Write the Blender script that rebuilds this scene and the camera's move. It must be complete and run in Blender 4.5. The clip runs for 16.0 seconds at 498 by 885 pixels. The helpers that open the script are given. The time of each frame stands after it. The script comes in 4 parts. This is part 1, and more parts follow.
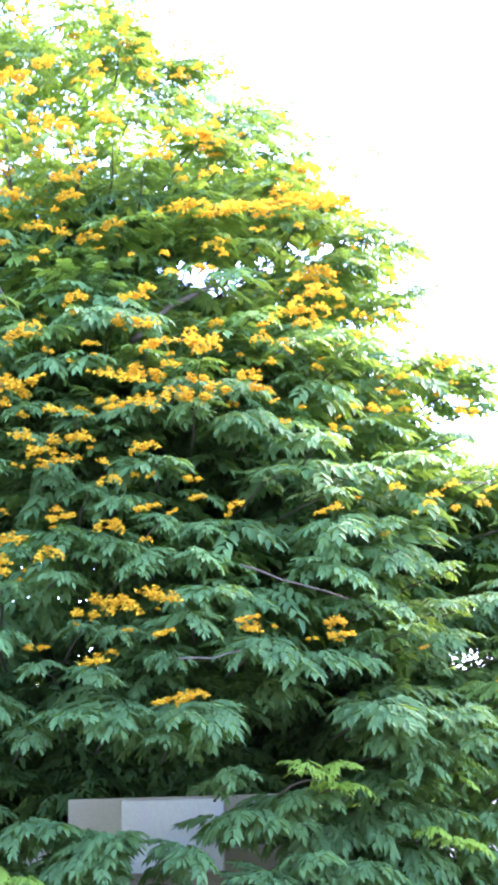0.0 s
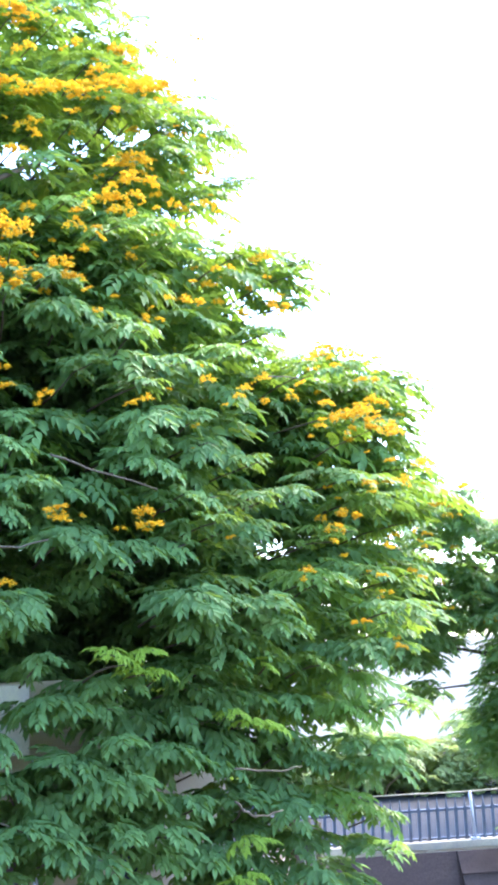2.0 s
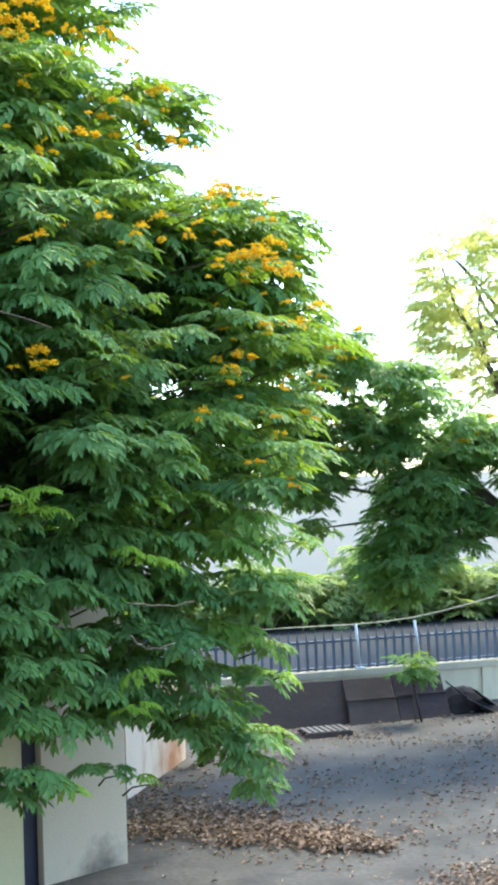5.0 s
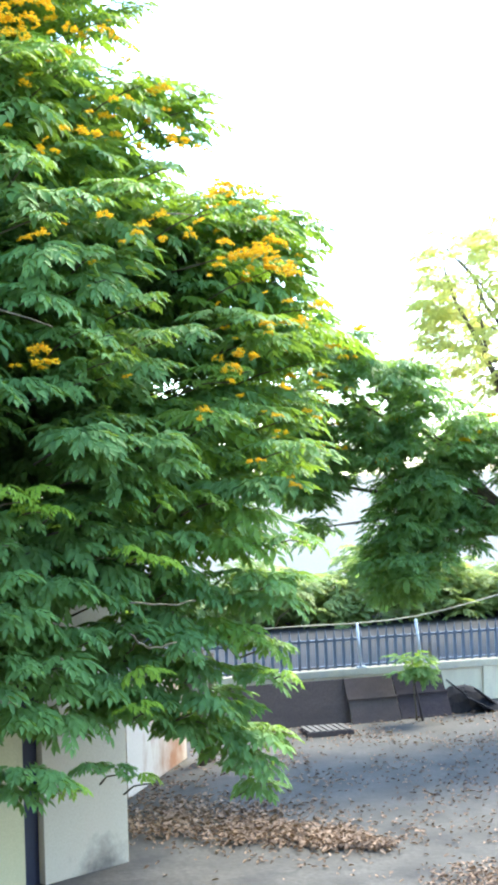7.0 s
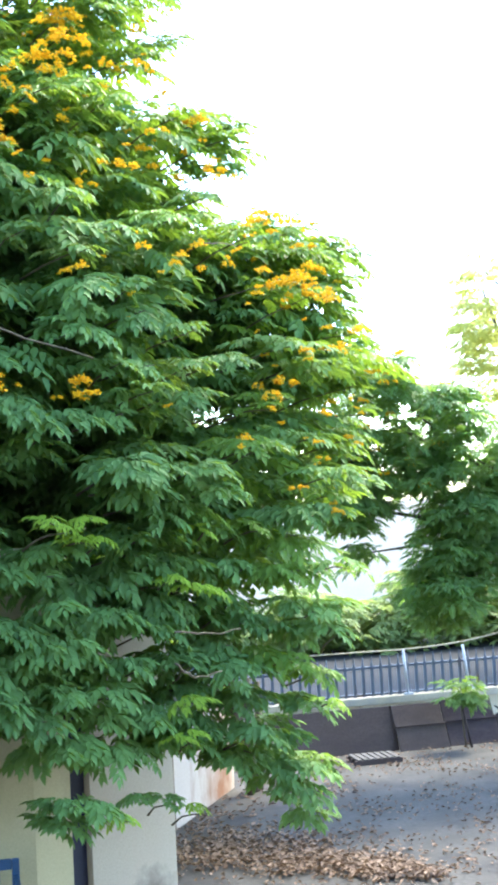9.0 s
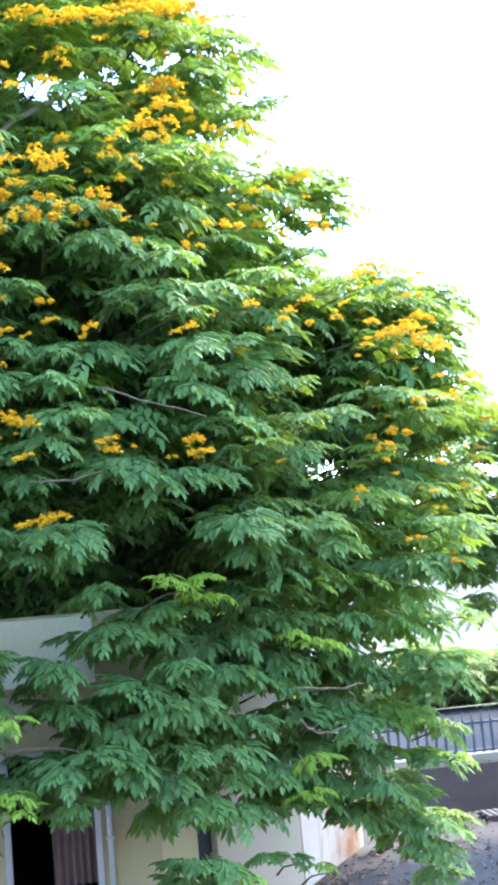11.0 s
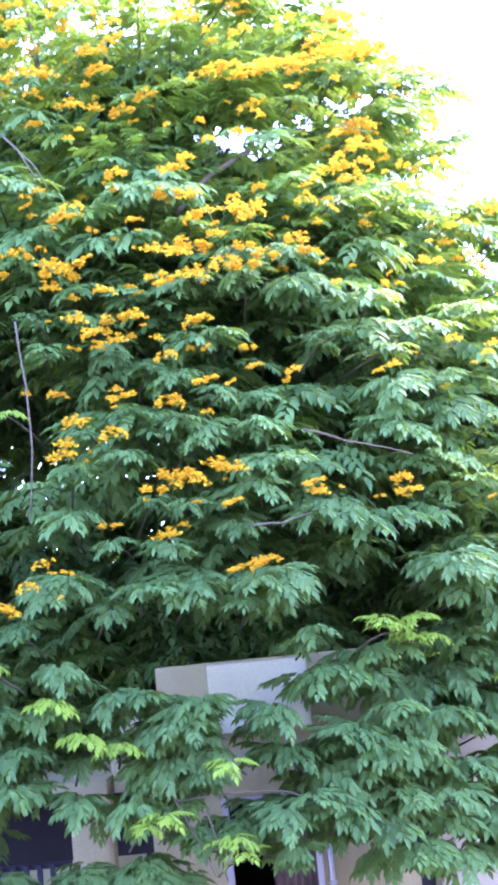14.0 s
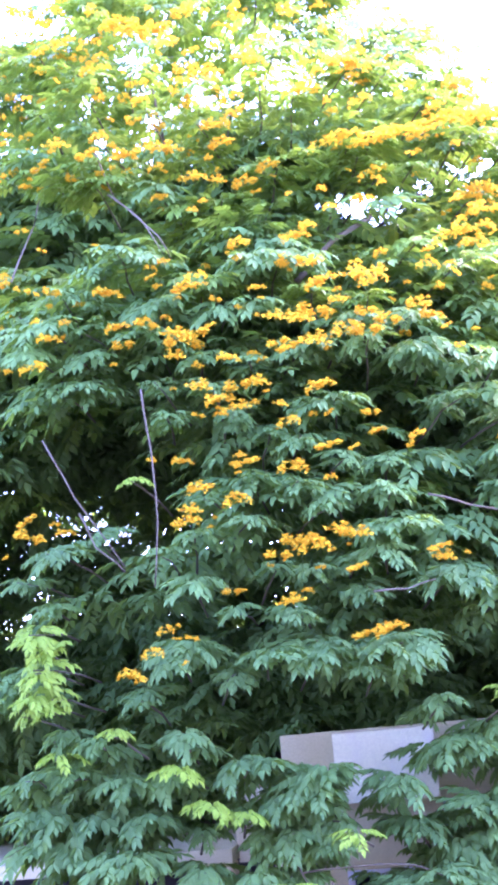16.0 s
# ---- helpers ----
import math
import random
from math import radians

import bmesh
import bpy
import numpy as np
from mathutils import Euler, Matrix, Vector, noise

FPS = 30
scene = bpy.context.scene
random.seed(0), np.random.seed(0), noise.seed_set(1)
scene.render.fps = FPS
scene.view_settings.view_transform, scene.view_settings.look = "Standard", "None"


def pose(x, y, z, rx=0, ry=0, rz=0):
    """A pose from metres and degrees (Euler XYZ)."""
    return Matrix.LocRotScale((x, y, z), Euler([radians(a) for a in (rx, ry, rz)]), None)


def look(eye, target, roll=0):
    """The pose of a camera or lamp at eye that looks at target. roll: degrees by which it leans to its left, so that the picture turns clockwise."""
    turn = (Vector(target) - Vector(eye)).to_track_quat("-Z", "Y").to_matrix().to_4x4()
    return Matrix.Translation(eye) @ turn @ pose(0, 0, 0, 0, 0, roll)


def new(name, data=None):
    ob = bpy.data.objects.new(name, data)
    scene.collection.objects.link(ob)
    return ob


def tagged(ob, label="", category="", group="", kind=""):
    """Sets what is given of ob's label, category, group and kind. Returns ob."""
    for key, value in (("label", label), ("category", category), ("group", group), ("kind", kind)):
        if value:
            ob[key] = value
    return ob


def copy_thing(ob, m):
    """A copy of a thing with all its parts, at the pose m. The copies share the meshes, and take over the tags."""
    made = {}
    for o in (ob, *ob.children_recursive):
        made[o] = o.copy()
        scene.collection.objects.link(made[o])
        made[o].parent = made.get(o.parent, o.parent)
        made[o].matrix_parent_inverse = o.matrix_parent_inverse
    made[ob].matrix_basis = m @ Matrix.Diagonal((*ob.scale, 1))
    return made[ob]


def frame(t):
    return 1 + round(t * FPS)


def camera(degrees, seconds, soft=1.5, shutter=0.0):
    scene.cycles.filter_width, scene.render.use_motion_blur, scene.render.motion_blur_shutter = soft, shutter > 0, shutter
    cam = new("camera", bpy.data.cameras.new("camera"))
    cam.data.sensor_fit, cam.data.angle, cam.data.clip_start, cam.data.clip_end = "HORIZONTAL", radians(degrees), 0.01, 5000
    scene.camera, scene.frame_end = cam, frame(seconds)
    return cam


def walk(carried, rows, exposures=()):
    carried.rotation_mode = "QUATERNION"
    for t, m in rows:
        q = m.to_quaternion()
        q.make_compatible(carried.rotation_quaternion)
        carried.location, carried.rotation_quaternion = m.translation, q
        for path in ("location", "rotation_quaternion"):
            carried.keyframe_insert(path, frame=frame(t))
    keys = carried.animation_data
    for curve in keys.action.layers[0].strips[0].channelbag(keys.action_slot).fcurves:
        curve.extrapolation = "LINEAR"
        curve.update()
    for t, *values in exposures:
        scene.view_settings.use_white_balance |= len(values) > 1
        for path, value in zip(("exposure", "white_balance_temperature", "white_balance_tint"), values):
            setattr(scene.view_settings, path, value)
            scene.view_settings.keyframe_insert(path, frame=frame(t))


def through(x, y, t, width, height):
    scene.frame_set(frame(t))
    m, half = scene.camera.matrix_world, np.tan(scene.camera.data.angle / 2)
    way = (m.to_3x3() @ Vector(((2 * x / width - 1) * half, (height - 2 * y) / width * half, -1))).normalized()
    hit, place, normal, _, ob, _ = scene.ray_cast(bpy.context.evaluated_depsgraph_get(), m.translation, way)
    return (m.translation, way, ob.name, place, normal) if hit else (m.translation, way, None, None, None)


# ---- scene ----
EXPOSURES = [
    (0.0, 3.86, 5290, 38), (2.0, 3.47, 5450, 19), (2.5, 3.55, 5530, 15), (3.5, 2.93, 5720, 5), (4.5, 2.62, 5820, 2), (7.0, 3.15, 5820, 3), (8.5, 3.25, 5790, 5), (9.5, 3.16, 5760, 7),
    (11.8, 3.8, 5420, 24), (12.5, 4.42, 5340, 35), (13.0, 4.86, 5310, 40), (13.5, 4.56, 5280, 43), (14.0, 4.18, 5230, 48), (14.5, 4.2, 5200, 54), (15.5, 4.14, 5170, 60), (16.0, 4.30, 5170, 62)]
EYE = (0.0, 0.0, 3.8)
cam = camera(22.58, 16.0, soft=3.7)
walk(cam, [
    (0, pose(*EYE, 104.91, 1.60, -1.29)),
    (0.5, pose(*EYE, 104.18, 2.11, -3.57)),
    (1, pose(*EYE, 102.69, 1.90, -6.24)),
    (1.5, pose(*EYE, 101.06, 1.78, -8.57)),
    (2, pose(*EYE, 99.62, 2.20, -10.02)),
    (2.5, pose(*EYE, 98.31, 1.87, -12.17)),
    (3, pose(*EYE, 96.62, 1.91, -13.04)),
    (3.5, pose(*EYE, 95.04, 2.04, -14.44)),
    (4, pose(*EYE, 93.42, 1.89, -15.17)),
    (4.5, pose(*EYE, 92.48, 1.94, -14.92)),
    (6.8, pose(*EYE, 91.84, 1.96, -14.79)),
    (7, pose(*EYE, 92.10, 1.94, -14.80)),
    (7.5, pose(*EYE, 92.72, 2.27, -14.54)),
    (8, pose(*EYE, 93.02, 2.44, -14.37)),
    (8.5, pose(*EYE, 93.17, 2.30, -13.80)),
    (9, pose(*EYE, 93.44, 2.94, -12.84)),
    (9.5, pose(*EYE, 94.27, 3.61, -11.28)),
    (9.7, pose(*EYE, 94.57, 3.90, -10.18)),
    (11.8, pose(*EYE, 97.24, 4.54, -6.64)),
    (12, pose(*EYE, 97.50, 4.44, -6.18)),
    (12.5, pose(*EYE, 98.41, 4.81, -4.12)),
    (13, pose(*EYE, 99.03, 5.05, -2.02)),
    (13.5, pose(*EYE, 99.02, 5.64, 0.62)),
    (14, pose(*EYE, 99.00, 5.71, 2.30)),
    (14.5, pose(*EYE, 99.34, 5.63, 4.45)),
    (15, pose(*EYE, 100.03, 5.60, 6.49)),
    (15.5, pose(*EYE, 101.04, 5.52, 7.66)),
    (16, pose(*EYE, 102.52, 5.04, 7.96)),
], exposures=EXPOSURES)

# ---------------------------------------------------------------- light
SUN_UP, SUN_TURN = radians(52), radians(54)      # elevation, and bearing clockwise from +y
world = bpy.data.worlds.new("sky")
scene.world = world
world.use_nodes = True
wn = world.node_tree.nodes
sky = wn.new("ShaderNodeTexSky")
sky.sky_type = "NISHITA"
sky.sun_disc = False
sky.sun_elevation, sky.sun_rotation = SUN_UP, SUN_TURN
sky.air_density, sky.dust_density, sky.ozone_density = 1.0, 1.5, 1.3
wn["Background"].inputs["Strength"].default_value = 0.15
world.node_tree.links.new(sky.outputs["Color"], wn["Background"].inputs["Color"])
sun_data = bpy.data.lights.new("sun", "SUN")
sun_data.energy, sun_data.angle, sun_data.color = 1.35, radians(18), (1.0, 0.86, 0.64)
sun = new("sun", sun_data)
toward = Vector((math.sin(SUN_TURN) * math.cos(SUN_UP), math.cos(SUN_TURN) * math.cos(SUN_UP), math.sin(SUN_UP)))
sun.matrix_world = look(toward * 60, (0, 0, 0))


# ---------------------------------------------------------------- materials
def mix_rgb(nt, fac, a, b):
    m = nt.nodes.new("ShaderNodeMix")
    m.data_type = "RGBA"
    for sock, value in ((m.inputs["Factor"], fac), (m.inputs["A"], a), (m.inputs["B"], b)):
        if hasattr(value, "links"):
            nt.links.new(value, sock)
        else:
            sock.default_value = (*value, 1.0) if isinstance(value, tuple) else value
    return m.outputs["Result"]


def noise_tex(nt, scale, detail=4.0, rough=0.6, stretch=None):
    tc = nt.nodes.new("ShaderNodeNewGeometry").outputs["Position"]
    if stretch:
        mp = nt.nodes.new("ShaderNodeMapping")
        mp.inputs["Scale"].default_value = stretch
        nt.links.new(tc, mp.inputs["Vector"])
        tc = mp.outputs["Vector"]
    n = nt.nodes.new("ShaderNodeTexNoise")
    n.inputs["Scale"].default_value, n.inputs["Detail"].default_value, n.inputs["Roughness"].default_value = scale, detail, rough
    nt.links.new(tc, n.inputs["Vector"])
    return n.outputs["Fac"]


def ramp(nt, fac, lo, hi):
    r = nt.nodes.new("ShaderNodeMapRange")
    r.inputs["From Min"].default_value, r.inputs["From Max"].default_value = lo, hi
    nt.links.new(fac, r.inputs["Value"])
    return r.outputs["Result"]


def surface(name, a, b, scale=3.0, rough=0.8, bump=0.15, fine=40.0, stain=None, stain_scale=0.8, metal=0.0, stretch=None, stain_lo=0.52, stain_hi=0.68):
    """A rough two-scale surface: colours a and b mixed by a broad noise, a finer grain in the relief, and stains of a third colour."""
    mat = bpy.data.materials.new(name)
    mat.use_nodes = True
    nt = mat.node_tree
    p = nt.nodes["Principled BSDF"]
    col = mix_rgb(nt, ramp(nt, noise_tex(nt, scale, stretch=stretch), 0.3, 0.7), a, b)
    grain = noise_tex(nt, fine, 3.0)
    col = mix_rgb(nt, ramp(nt, grain, 0.35, 0.8), col, tuple(c * 0.86 for c in a))
    if stain:
        col = mix_rgb(nt, ramp(nt, noise_tex(nt, stain_scale, 5.0, 0.65, stretch), stain_lo, stain_hi), col, stain)
    nt.links.new(col, p.inputs["Base Color"])
    p.inputs["Roughness"].default_value, p.inputs["Metallic"].default_value = rough, metal
    p.inputs["Specular IOR Level"].default_value = 0.5 if rough < 0.8 else 0.12
    bn = nt.nodes.new("ShaderNodeBump")
    bn.inputs["Strength"].default_value, bn.inputs["Distance"].default_value = bump, 0.02
    nt.links.new(grain, bn.inputs["Height"])
    nt.links.new(bn.outputs["Normal"], p.inputs["Normal"])
    return mat


def leaf_material(name, dark, light, through, patch=0.8, share=0.4, gloss=0.42):
    """Leaf blades: each blade differs a little, broader patches are younger; light passes through."""
    mat = bpy.data.materials.new(name)
    mat.use_nodes = True
    nt = mat.node_tree
    p = nt.nodes["Principled BSDF"]
    geo = nt.nodes.new("ShaderNodeNewGeometry")
    col = mix_rgb(nt, geo.outputs["Random Per Island"], dark, light)
    col = mix_rgb(nt, ramp(nt, noise_tex(nt, patch, 2.0), 0.5, 0.75), col, tuple(c * 1.2 for c in light))
    col = mix_rgb(nt, ramp(nt, nt.nodes.new("ShaderNodeObjectInfo").outputs["Random"], 0.45, 1.8), col, tuple(c * 1.25 for c in light))
    nt.links.new(col, p.inputs["Base Color"])
    p.inputs["Roughness"].default_value = gloss
    p.inputs["Specular IOR Level"].default_value = 0.15
    tr = nt.nodes.new("ShaderNodeBsdfTranslucent")
    nt.links.new(mix_rgb(nt, geo.outputs["Random Per Island"], through, tuple(c * 0.7 for c in through)), tr.inputs["Color"])
    mx = nt.nodes.new("ShaderNodeMixShader")
    mx.inputs["Fac"].default_value = share
    nt.links.new(p.outputs[0], mx.inputs[1])
    nt.links.new(tr.outputs[0], mx.inputs[2])
    nt.links.new(mx.outputs[0], nt.nodes["Material Output"].inputs["Surface"])
    return mat


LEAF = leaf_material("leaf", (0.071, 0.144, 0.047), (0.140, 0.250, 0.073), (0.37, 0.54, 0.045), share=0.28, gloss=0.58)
# yellower copy of the leaf, with sunlight put into its colour
SUNLIT_LEAF = leaf_material("sunlit_leaf", (0.095, 0.176, 0.032), (0.160, 0.262, 0.046), (0.33, 0.48, 0.03), share=0.33)
YOUNG = leaf_material("young_leaf", (0.19, 0.31, 0.04), (0.29, 0.42, 0.05), (0.45, 0.62, 0.05))
PALE = leaf_material("pale_leaf", (0.33, 0.36, 0.10), (0.45, 0.46, 0.13), (0.90, 0.88, 0.28), share=0.65)
SECOND = leaf_material("second_leaf", (0.090, 0.165, 0.060), (0.160, 0.260, 0.085), (0.36, 0.56, 0.08), share=0.42)
SHRUB = leaf_material("shrub_leaf", (0.15, 0.21, 0.08), (0.22, 0.29, 0.11), (0.42, 0.50, 0.12), share=0.5)
PETAL = leaf_material("petal", (0.58, 0.26, 0.006), (0.78, 0.52, 0.014), (0.85, 0.58, 0.01), share=0.3, gloss=0.7)
DRY = leaf_material("dry_leaf", (0.046, 0.030, 0.024), (0.29, 0.20, 0.135), (0.20, 0.12, 0.05), share=0.1, gloss=0.7)
BARK = surface("bark", (0.115, 0.095, 0.062), (0.17, 0.145, 0.098), 6.0, 0.9, 0.6, 60.0, stretch=(1, 1, 0.3))
CONCRETE = surface("yard_concrete", (0.060, 0.056, 0.050), (0.106, 0.099, 0.088), 1.8, 0.85, 0.3, 16.0, stain=(0.042, 0.040, 0.039), stain_scale=1.1)
PLASTER = surface("beige_plaster", (0.54, 0.49, 0.29), (0.60, 0.55, 0.34), 1.2, 0.9, 0.06, 70.0, stain=(0.40, 0.35, 0.22), stain_scale=0.9, stretch=(1, 1, 0.35))
OLD_PLASTER = surface("stained_plaster", (0.52, 0.43, 0.33), (0.58, 0.48, 0.38), 1.5, 0.9, 0.08, 60.0, stain=(0.30, 0.17, 0.10), stain_scale=1.1, stretch=(1, 1, 0.4))
WHITE = surface("white_paint", (0.80, 0.80, 0.54), (0.84, 0.84, 0.58), 2.0, 0.7, 0.05, 50.0, stain=(0.68, 0.64, 0.58), stretch=(1, 1, 0.3))
CREAM_WALL = surface("cream_wall_paint", (0.74, 0.66, 0.48), (0.80, 0.72, 0.53), 2.0, 0.8, 0.06, 50.0, stain=(0.58, 0.50, 0.38), stretch=(1, 1, 0.3))
CREAM = surface("cream_coping", (0.56, 0.50, 0.37), (0.64, 0.57, 0.43), 2.0, 0.85, 0.15, 40.0, stain=(0.42, 0.39, 0.35))
# near-black colour carries the shade inside the openings
ROOM_SHADE = surface("interior_shade_paint", (0.07, 0.068, 0.085), (0.10, 0.097, 0.115), 2.0, 0.9)
IRON = surface("blue_grey_iron", (0.085, 0.11, 0.16), (0.11, 0.14, 0.195), 5.0, 0.5, 0.05, 80.0, stain=(0.10, 0.07, 0.05), metal=0.2)
GALV = surface("galvanised_pipe", (0.52, 0.55, 0.60), (0.60, 0.63, 0.68), 6.0, 0.4, 0.05, 80.0, metal=0.3)
BLUE_STEEL = surface("blue_door", (0.018, 0.022, 0.05), (0.025, 0.03, 0.06), 3.0, 0.5, 0.05)
CURTAIN = surface("curtain_cloth", (0.20, 0.145, 0.14), (0.25, 0.185, 0.175), 4.0, 0.95, 0.2, 90.0, stretch=(1, 1, 0.2))
BOARD = surface("weathered_board", (0.075, 0.058, 0.054), (0.11, 0.086, 0.078), 2.5, 0.9, 0.3, 35.0, stain=(0.05, 0.042, 0.043), stretch=(0.4, 1, 1))
DARK_BOARD = surface("damp_board", (0.040, 0.032, 0.038), (0.062, 0.050, 0.054), 2.0, 0.9, 0.3, 30.0, stain=(0.09, 0.07, 0.065), stretch=(0.4, 1, 1))
OLD_TIMBER = surface("grey_timber", (0.10, 0.092, 0.085), (0.15, 0.14, 0.13), 4.0, 0.9, 0.2, 40.0, stretch=(3, 0.4, 1))
BLACK_SHEET = surface("black_sheet", (0.010, 0.010, 0.013), (0.016, 0.016, 0.019), 3.0, 0.88, 0.4, 10.0)
BLUE_PLASTIC = surface("blue_plastic", (0.025, 0.075, 0.16), (0.035, 0.09, 0.19), 3.0, 0.45, 0.03)
# very light pinkish colour that imitates the glare beyond the road
HAZE_PALE = surface("haze_backdrop", (0.92, 0.68, 0.48), (0.94, 0.72, 0.53), 0.8, 0.9, 0.05, 20.0)
# grey of the unseen near building, kept low to reduce bounced light
GREY_RENDER = surface("unseen_building_render", (0.27, 0.255, 0.235), (0.35, 0.33, 0.305), 0.7, 0.9, 0.1, 40.0, stain=(0.15, 0.14, 0.13), stretch=(1, 1, 0.3))
ROAD = surface("asphalt", (0.024, 0.025, 0.026), (0.037, 0.037, 0.039), 2.0, 0.9, 0.2, 30.0)


def add_smudge(mat, centre, radius, colour):
    """A dirty smudge with a ragged outline round one spot of a material."""
    nt = mat.node_tree
    p = nt.nodes["Principled BSDF"]
    old = p.inputs["Base Color"].links[0].from_socket
    d = nt.nodes.new("ShaderNodeVectorMath")
    d.operation = "DISTANCE"
    d.inputs[1].default_value = centre
    nt.links.new(nt.nodes.new("ShaderNodeNewGeometry").outputs["Position"], d.inputs[0])
    w = nt.nodes.new("ShaderNodeMath")
    w.operation = "MULTIPLY_ADD"
    nt.links.new(noise_tex(nt, 5.0, 5.0, 0.7), w.inputs[0])
    w.inputs[1].default_value = radius * 1.2
    nt.links.new(d.outputs["Value"], w.inputs[2])
    nt.links.new(mix_rgb(nt, ramp(nt, w.outputs[0], radius * 1.5, radius * 0.7), old, colour), p.inputs["Base Color"])


PIER = surface("pier_plaster", (0.50, 0.44, 0.33), (0.56, 0.50, 0.38), 1.2, 0.9, 0.06, 70.0, stain=(0.50, 0.42, 0.32), stain_scale=0.9, stretch=(1, 1, 0.35))
add_smudge(PIER, (1.72, 12.7, 0.0), 0.42, (0.14, 0.12, 0.10))
add_smudge(OLD_PLASTER, (3.3, 17.0, 0.15), 0.55, (0.30, 0.15, 0.08))


# ---------------------------------------------------------------- mesh helpers
def link_mesh(name, bm, material, parent=None, label=""):
    me = bpy.data.meshes.new(name)
    bm.to_mesh(me)
    bm.free()
    me.materials.append(material)
    ob = new(name, me)
    ob.parent = parent
    return tagged(ob, label)


part = link_mesh


def box_into(bm, lo, hi, bevel=0.0):
    lo, hi = Vector(lo), Vector(hi)
    made = bmesh.ops.create_cube(bm, size=1.0, matrix=Matrix.Translation((lo + hi) / 2) @ Matrix.Diagonal((*(hi - lo), 1)))
    if bevel:
        edges = list({e for v in made["verts"] for e in v.link_edges})
        bmesh.ops.bevel(bm, geom=edges, offset=bevel, segments=2, affect="EDGES", profile=0.6)


def box(lo, hi, bevel=0.0):
    bm = bmesh.new()
    box_into(bm, lo, hi, bevel)
    return bm


def tube(points, radii, sides=8):
    """A tapered tube along points."""
    bm = bmesh.new()
    rings = []
    pts = [Vector(p) for p in points]
    for i, p in enumerate(pts):
        d = (pts[min(i + 1, len(pts) - 1)] - pts[max(i - 1, 0)]).normalized()
        a = d.cross(Vector((0.31, 0.17, 0.93))).normalized()
        if a.length < 0.1:
            a = d.cross(Vector((1, 0, 0))).normalized()
        b = d.cross(a)
        rings.append([bm.verts.new(p + radii[i] * (a * math.cos(k * math.tau / sides) + b * math.sin(k * math.tau / sides))) for k in range(sides)])
    for r, s in zip(rings, rings[1:]):
        for k in range(sides):
            bm.faces.new((r[k], r[(k + 1) % sides], s[(k + 1) % sides], s[k])).smooth = True
    bm.faces.new(rings[0][::-1])
    bm.faces.new(rings[-1])
    return bm


def bend(a, b, sag=0.15, n=5, seed=0):
    """A wandering line from a to b."""
    rnd = random.Random(seed)
    a, b = Vector(a), Vector(b)
    out = []
    for i in range(n + 1):
        u = i / n
        w = math.sin(u * math.pi)
        out.append(a.lerp(b, u) + w * Vector((rnd.uniform(-1, 1) * sag * 0.6, rnd.uniform(-1, 1) * sag * 0.6, sag * rnd.uniform(0.3, 1.0))))
    return out


def mesh_of(name, verts, quads, material):
    """A mesh from arrays of corners and four-cornered faces."""
    me = bpy.data.meshes.new(name)
    verts, quads = np.asarray(verts, np.float32), np.asarray(quads, np.int32)
    me.vertices.add(len(verts))
    me.vertices.foreach_set("co", verts.ravel())
    me.loops.add(quads.size)
    me.loops.foreach_set("vertex_index", quads.ravel())
    me.polygons.add(len(quads))
    me.polygons.foreach_set("loop_start", np.arange(0, quads.size, 4, dtype=np.int32))
    me.polygons.foreach_set("loop_total", np.full(len(quads), 4, np.int32))
    me.update(calc_edges=True)
    me.materials.append(material)
    return me


# ---------------------------------------------------------------- foliage arrays
BLADE = np.array([(0, 0, 0), (0.30, 0.235, 0.06), (0.64, 0.185, 0.02), (1.08, 0, -0.14), (0.64, -0.185, 0.02), (0.30, -0.235, 0.06)], float)
BLADE_FACES = np.array([(0, 3, 2, 1), (0, 5, 4, 3)])


def turn(yaw, pitch, roll=0.0):
    return np.array(Euler((roll, -pitch, yaw)).to_matrix())


def pinnate_leaf(rng, length=0.32, pairs=6, blade=0.095):
    """One feathered leaf along +x: overlapping blades hang in pairs from an arched stalk, one at the tip."""
    verts = []
    for i in range(pairs * 2 + 1):
        tip = i == pairs * 2
        u = 1.0 if tip else min(0.97, 0.20 + 0.80 * (i // 2 + (0.3 if i % 2 else 0.0)) / pairs)
        at = np.array([u * length, 0, 0.07 * length * math.sin(u * 2.6) - 0.25 * length * u * u])
        side = 0.0 if tip else (1 if i % 2 else -1)
        size = blade * rng.uniform(0.85, 1.15) * (0.78 if u < 0.35 else 1.0)
        m = turn(side * (1.02 - 0.40 * u + rng.uniform(-0.12, 0.12)), -0.08 - 0.22 * u - rng.uniform(0.0, 0.40), side * rng.uniform(-0.30, 0.40))
        verts.append((BLADE * size) @ m.T + at)
    return np.concatenate(verts)


def spray(rng, leaves=9, reach=0.30, blade=0.095, length=0.31):
    """Leaves fanned round the end of a twig that points along +x."""
    verts = []
    for i in range(leaves):
        u = i / (leaves - 1)
        yaw = (1 if i % 2 else -1) * (1.75 - 1.55 * u) + rng.uniform(-0.25, 0.25)
        at = np.array([u * reach - reach * 0.6, 0, 0.05 * math.sin(u * 3)])
        m = turn(yaw, rng.uniform(-0.30, 0.22), rng.uniform(-0.2, 0.2))
        verts.append(pinnate_leaf(rng, length * rng.uniform(0.8, 1.15), rng.choice((5, 5, 6)), blade) @ m.T + at)
    return np.concatenate(verts)


def quads_for(n_verts):
    return (BLADE_FACES[None] + 6 * np.arange(n_verts // 6)[:, None, None]).reshape(-1, 4)


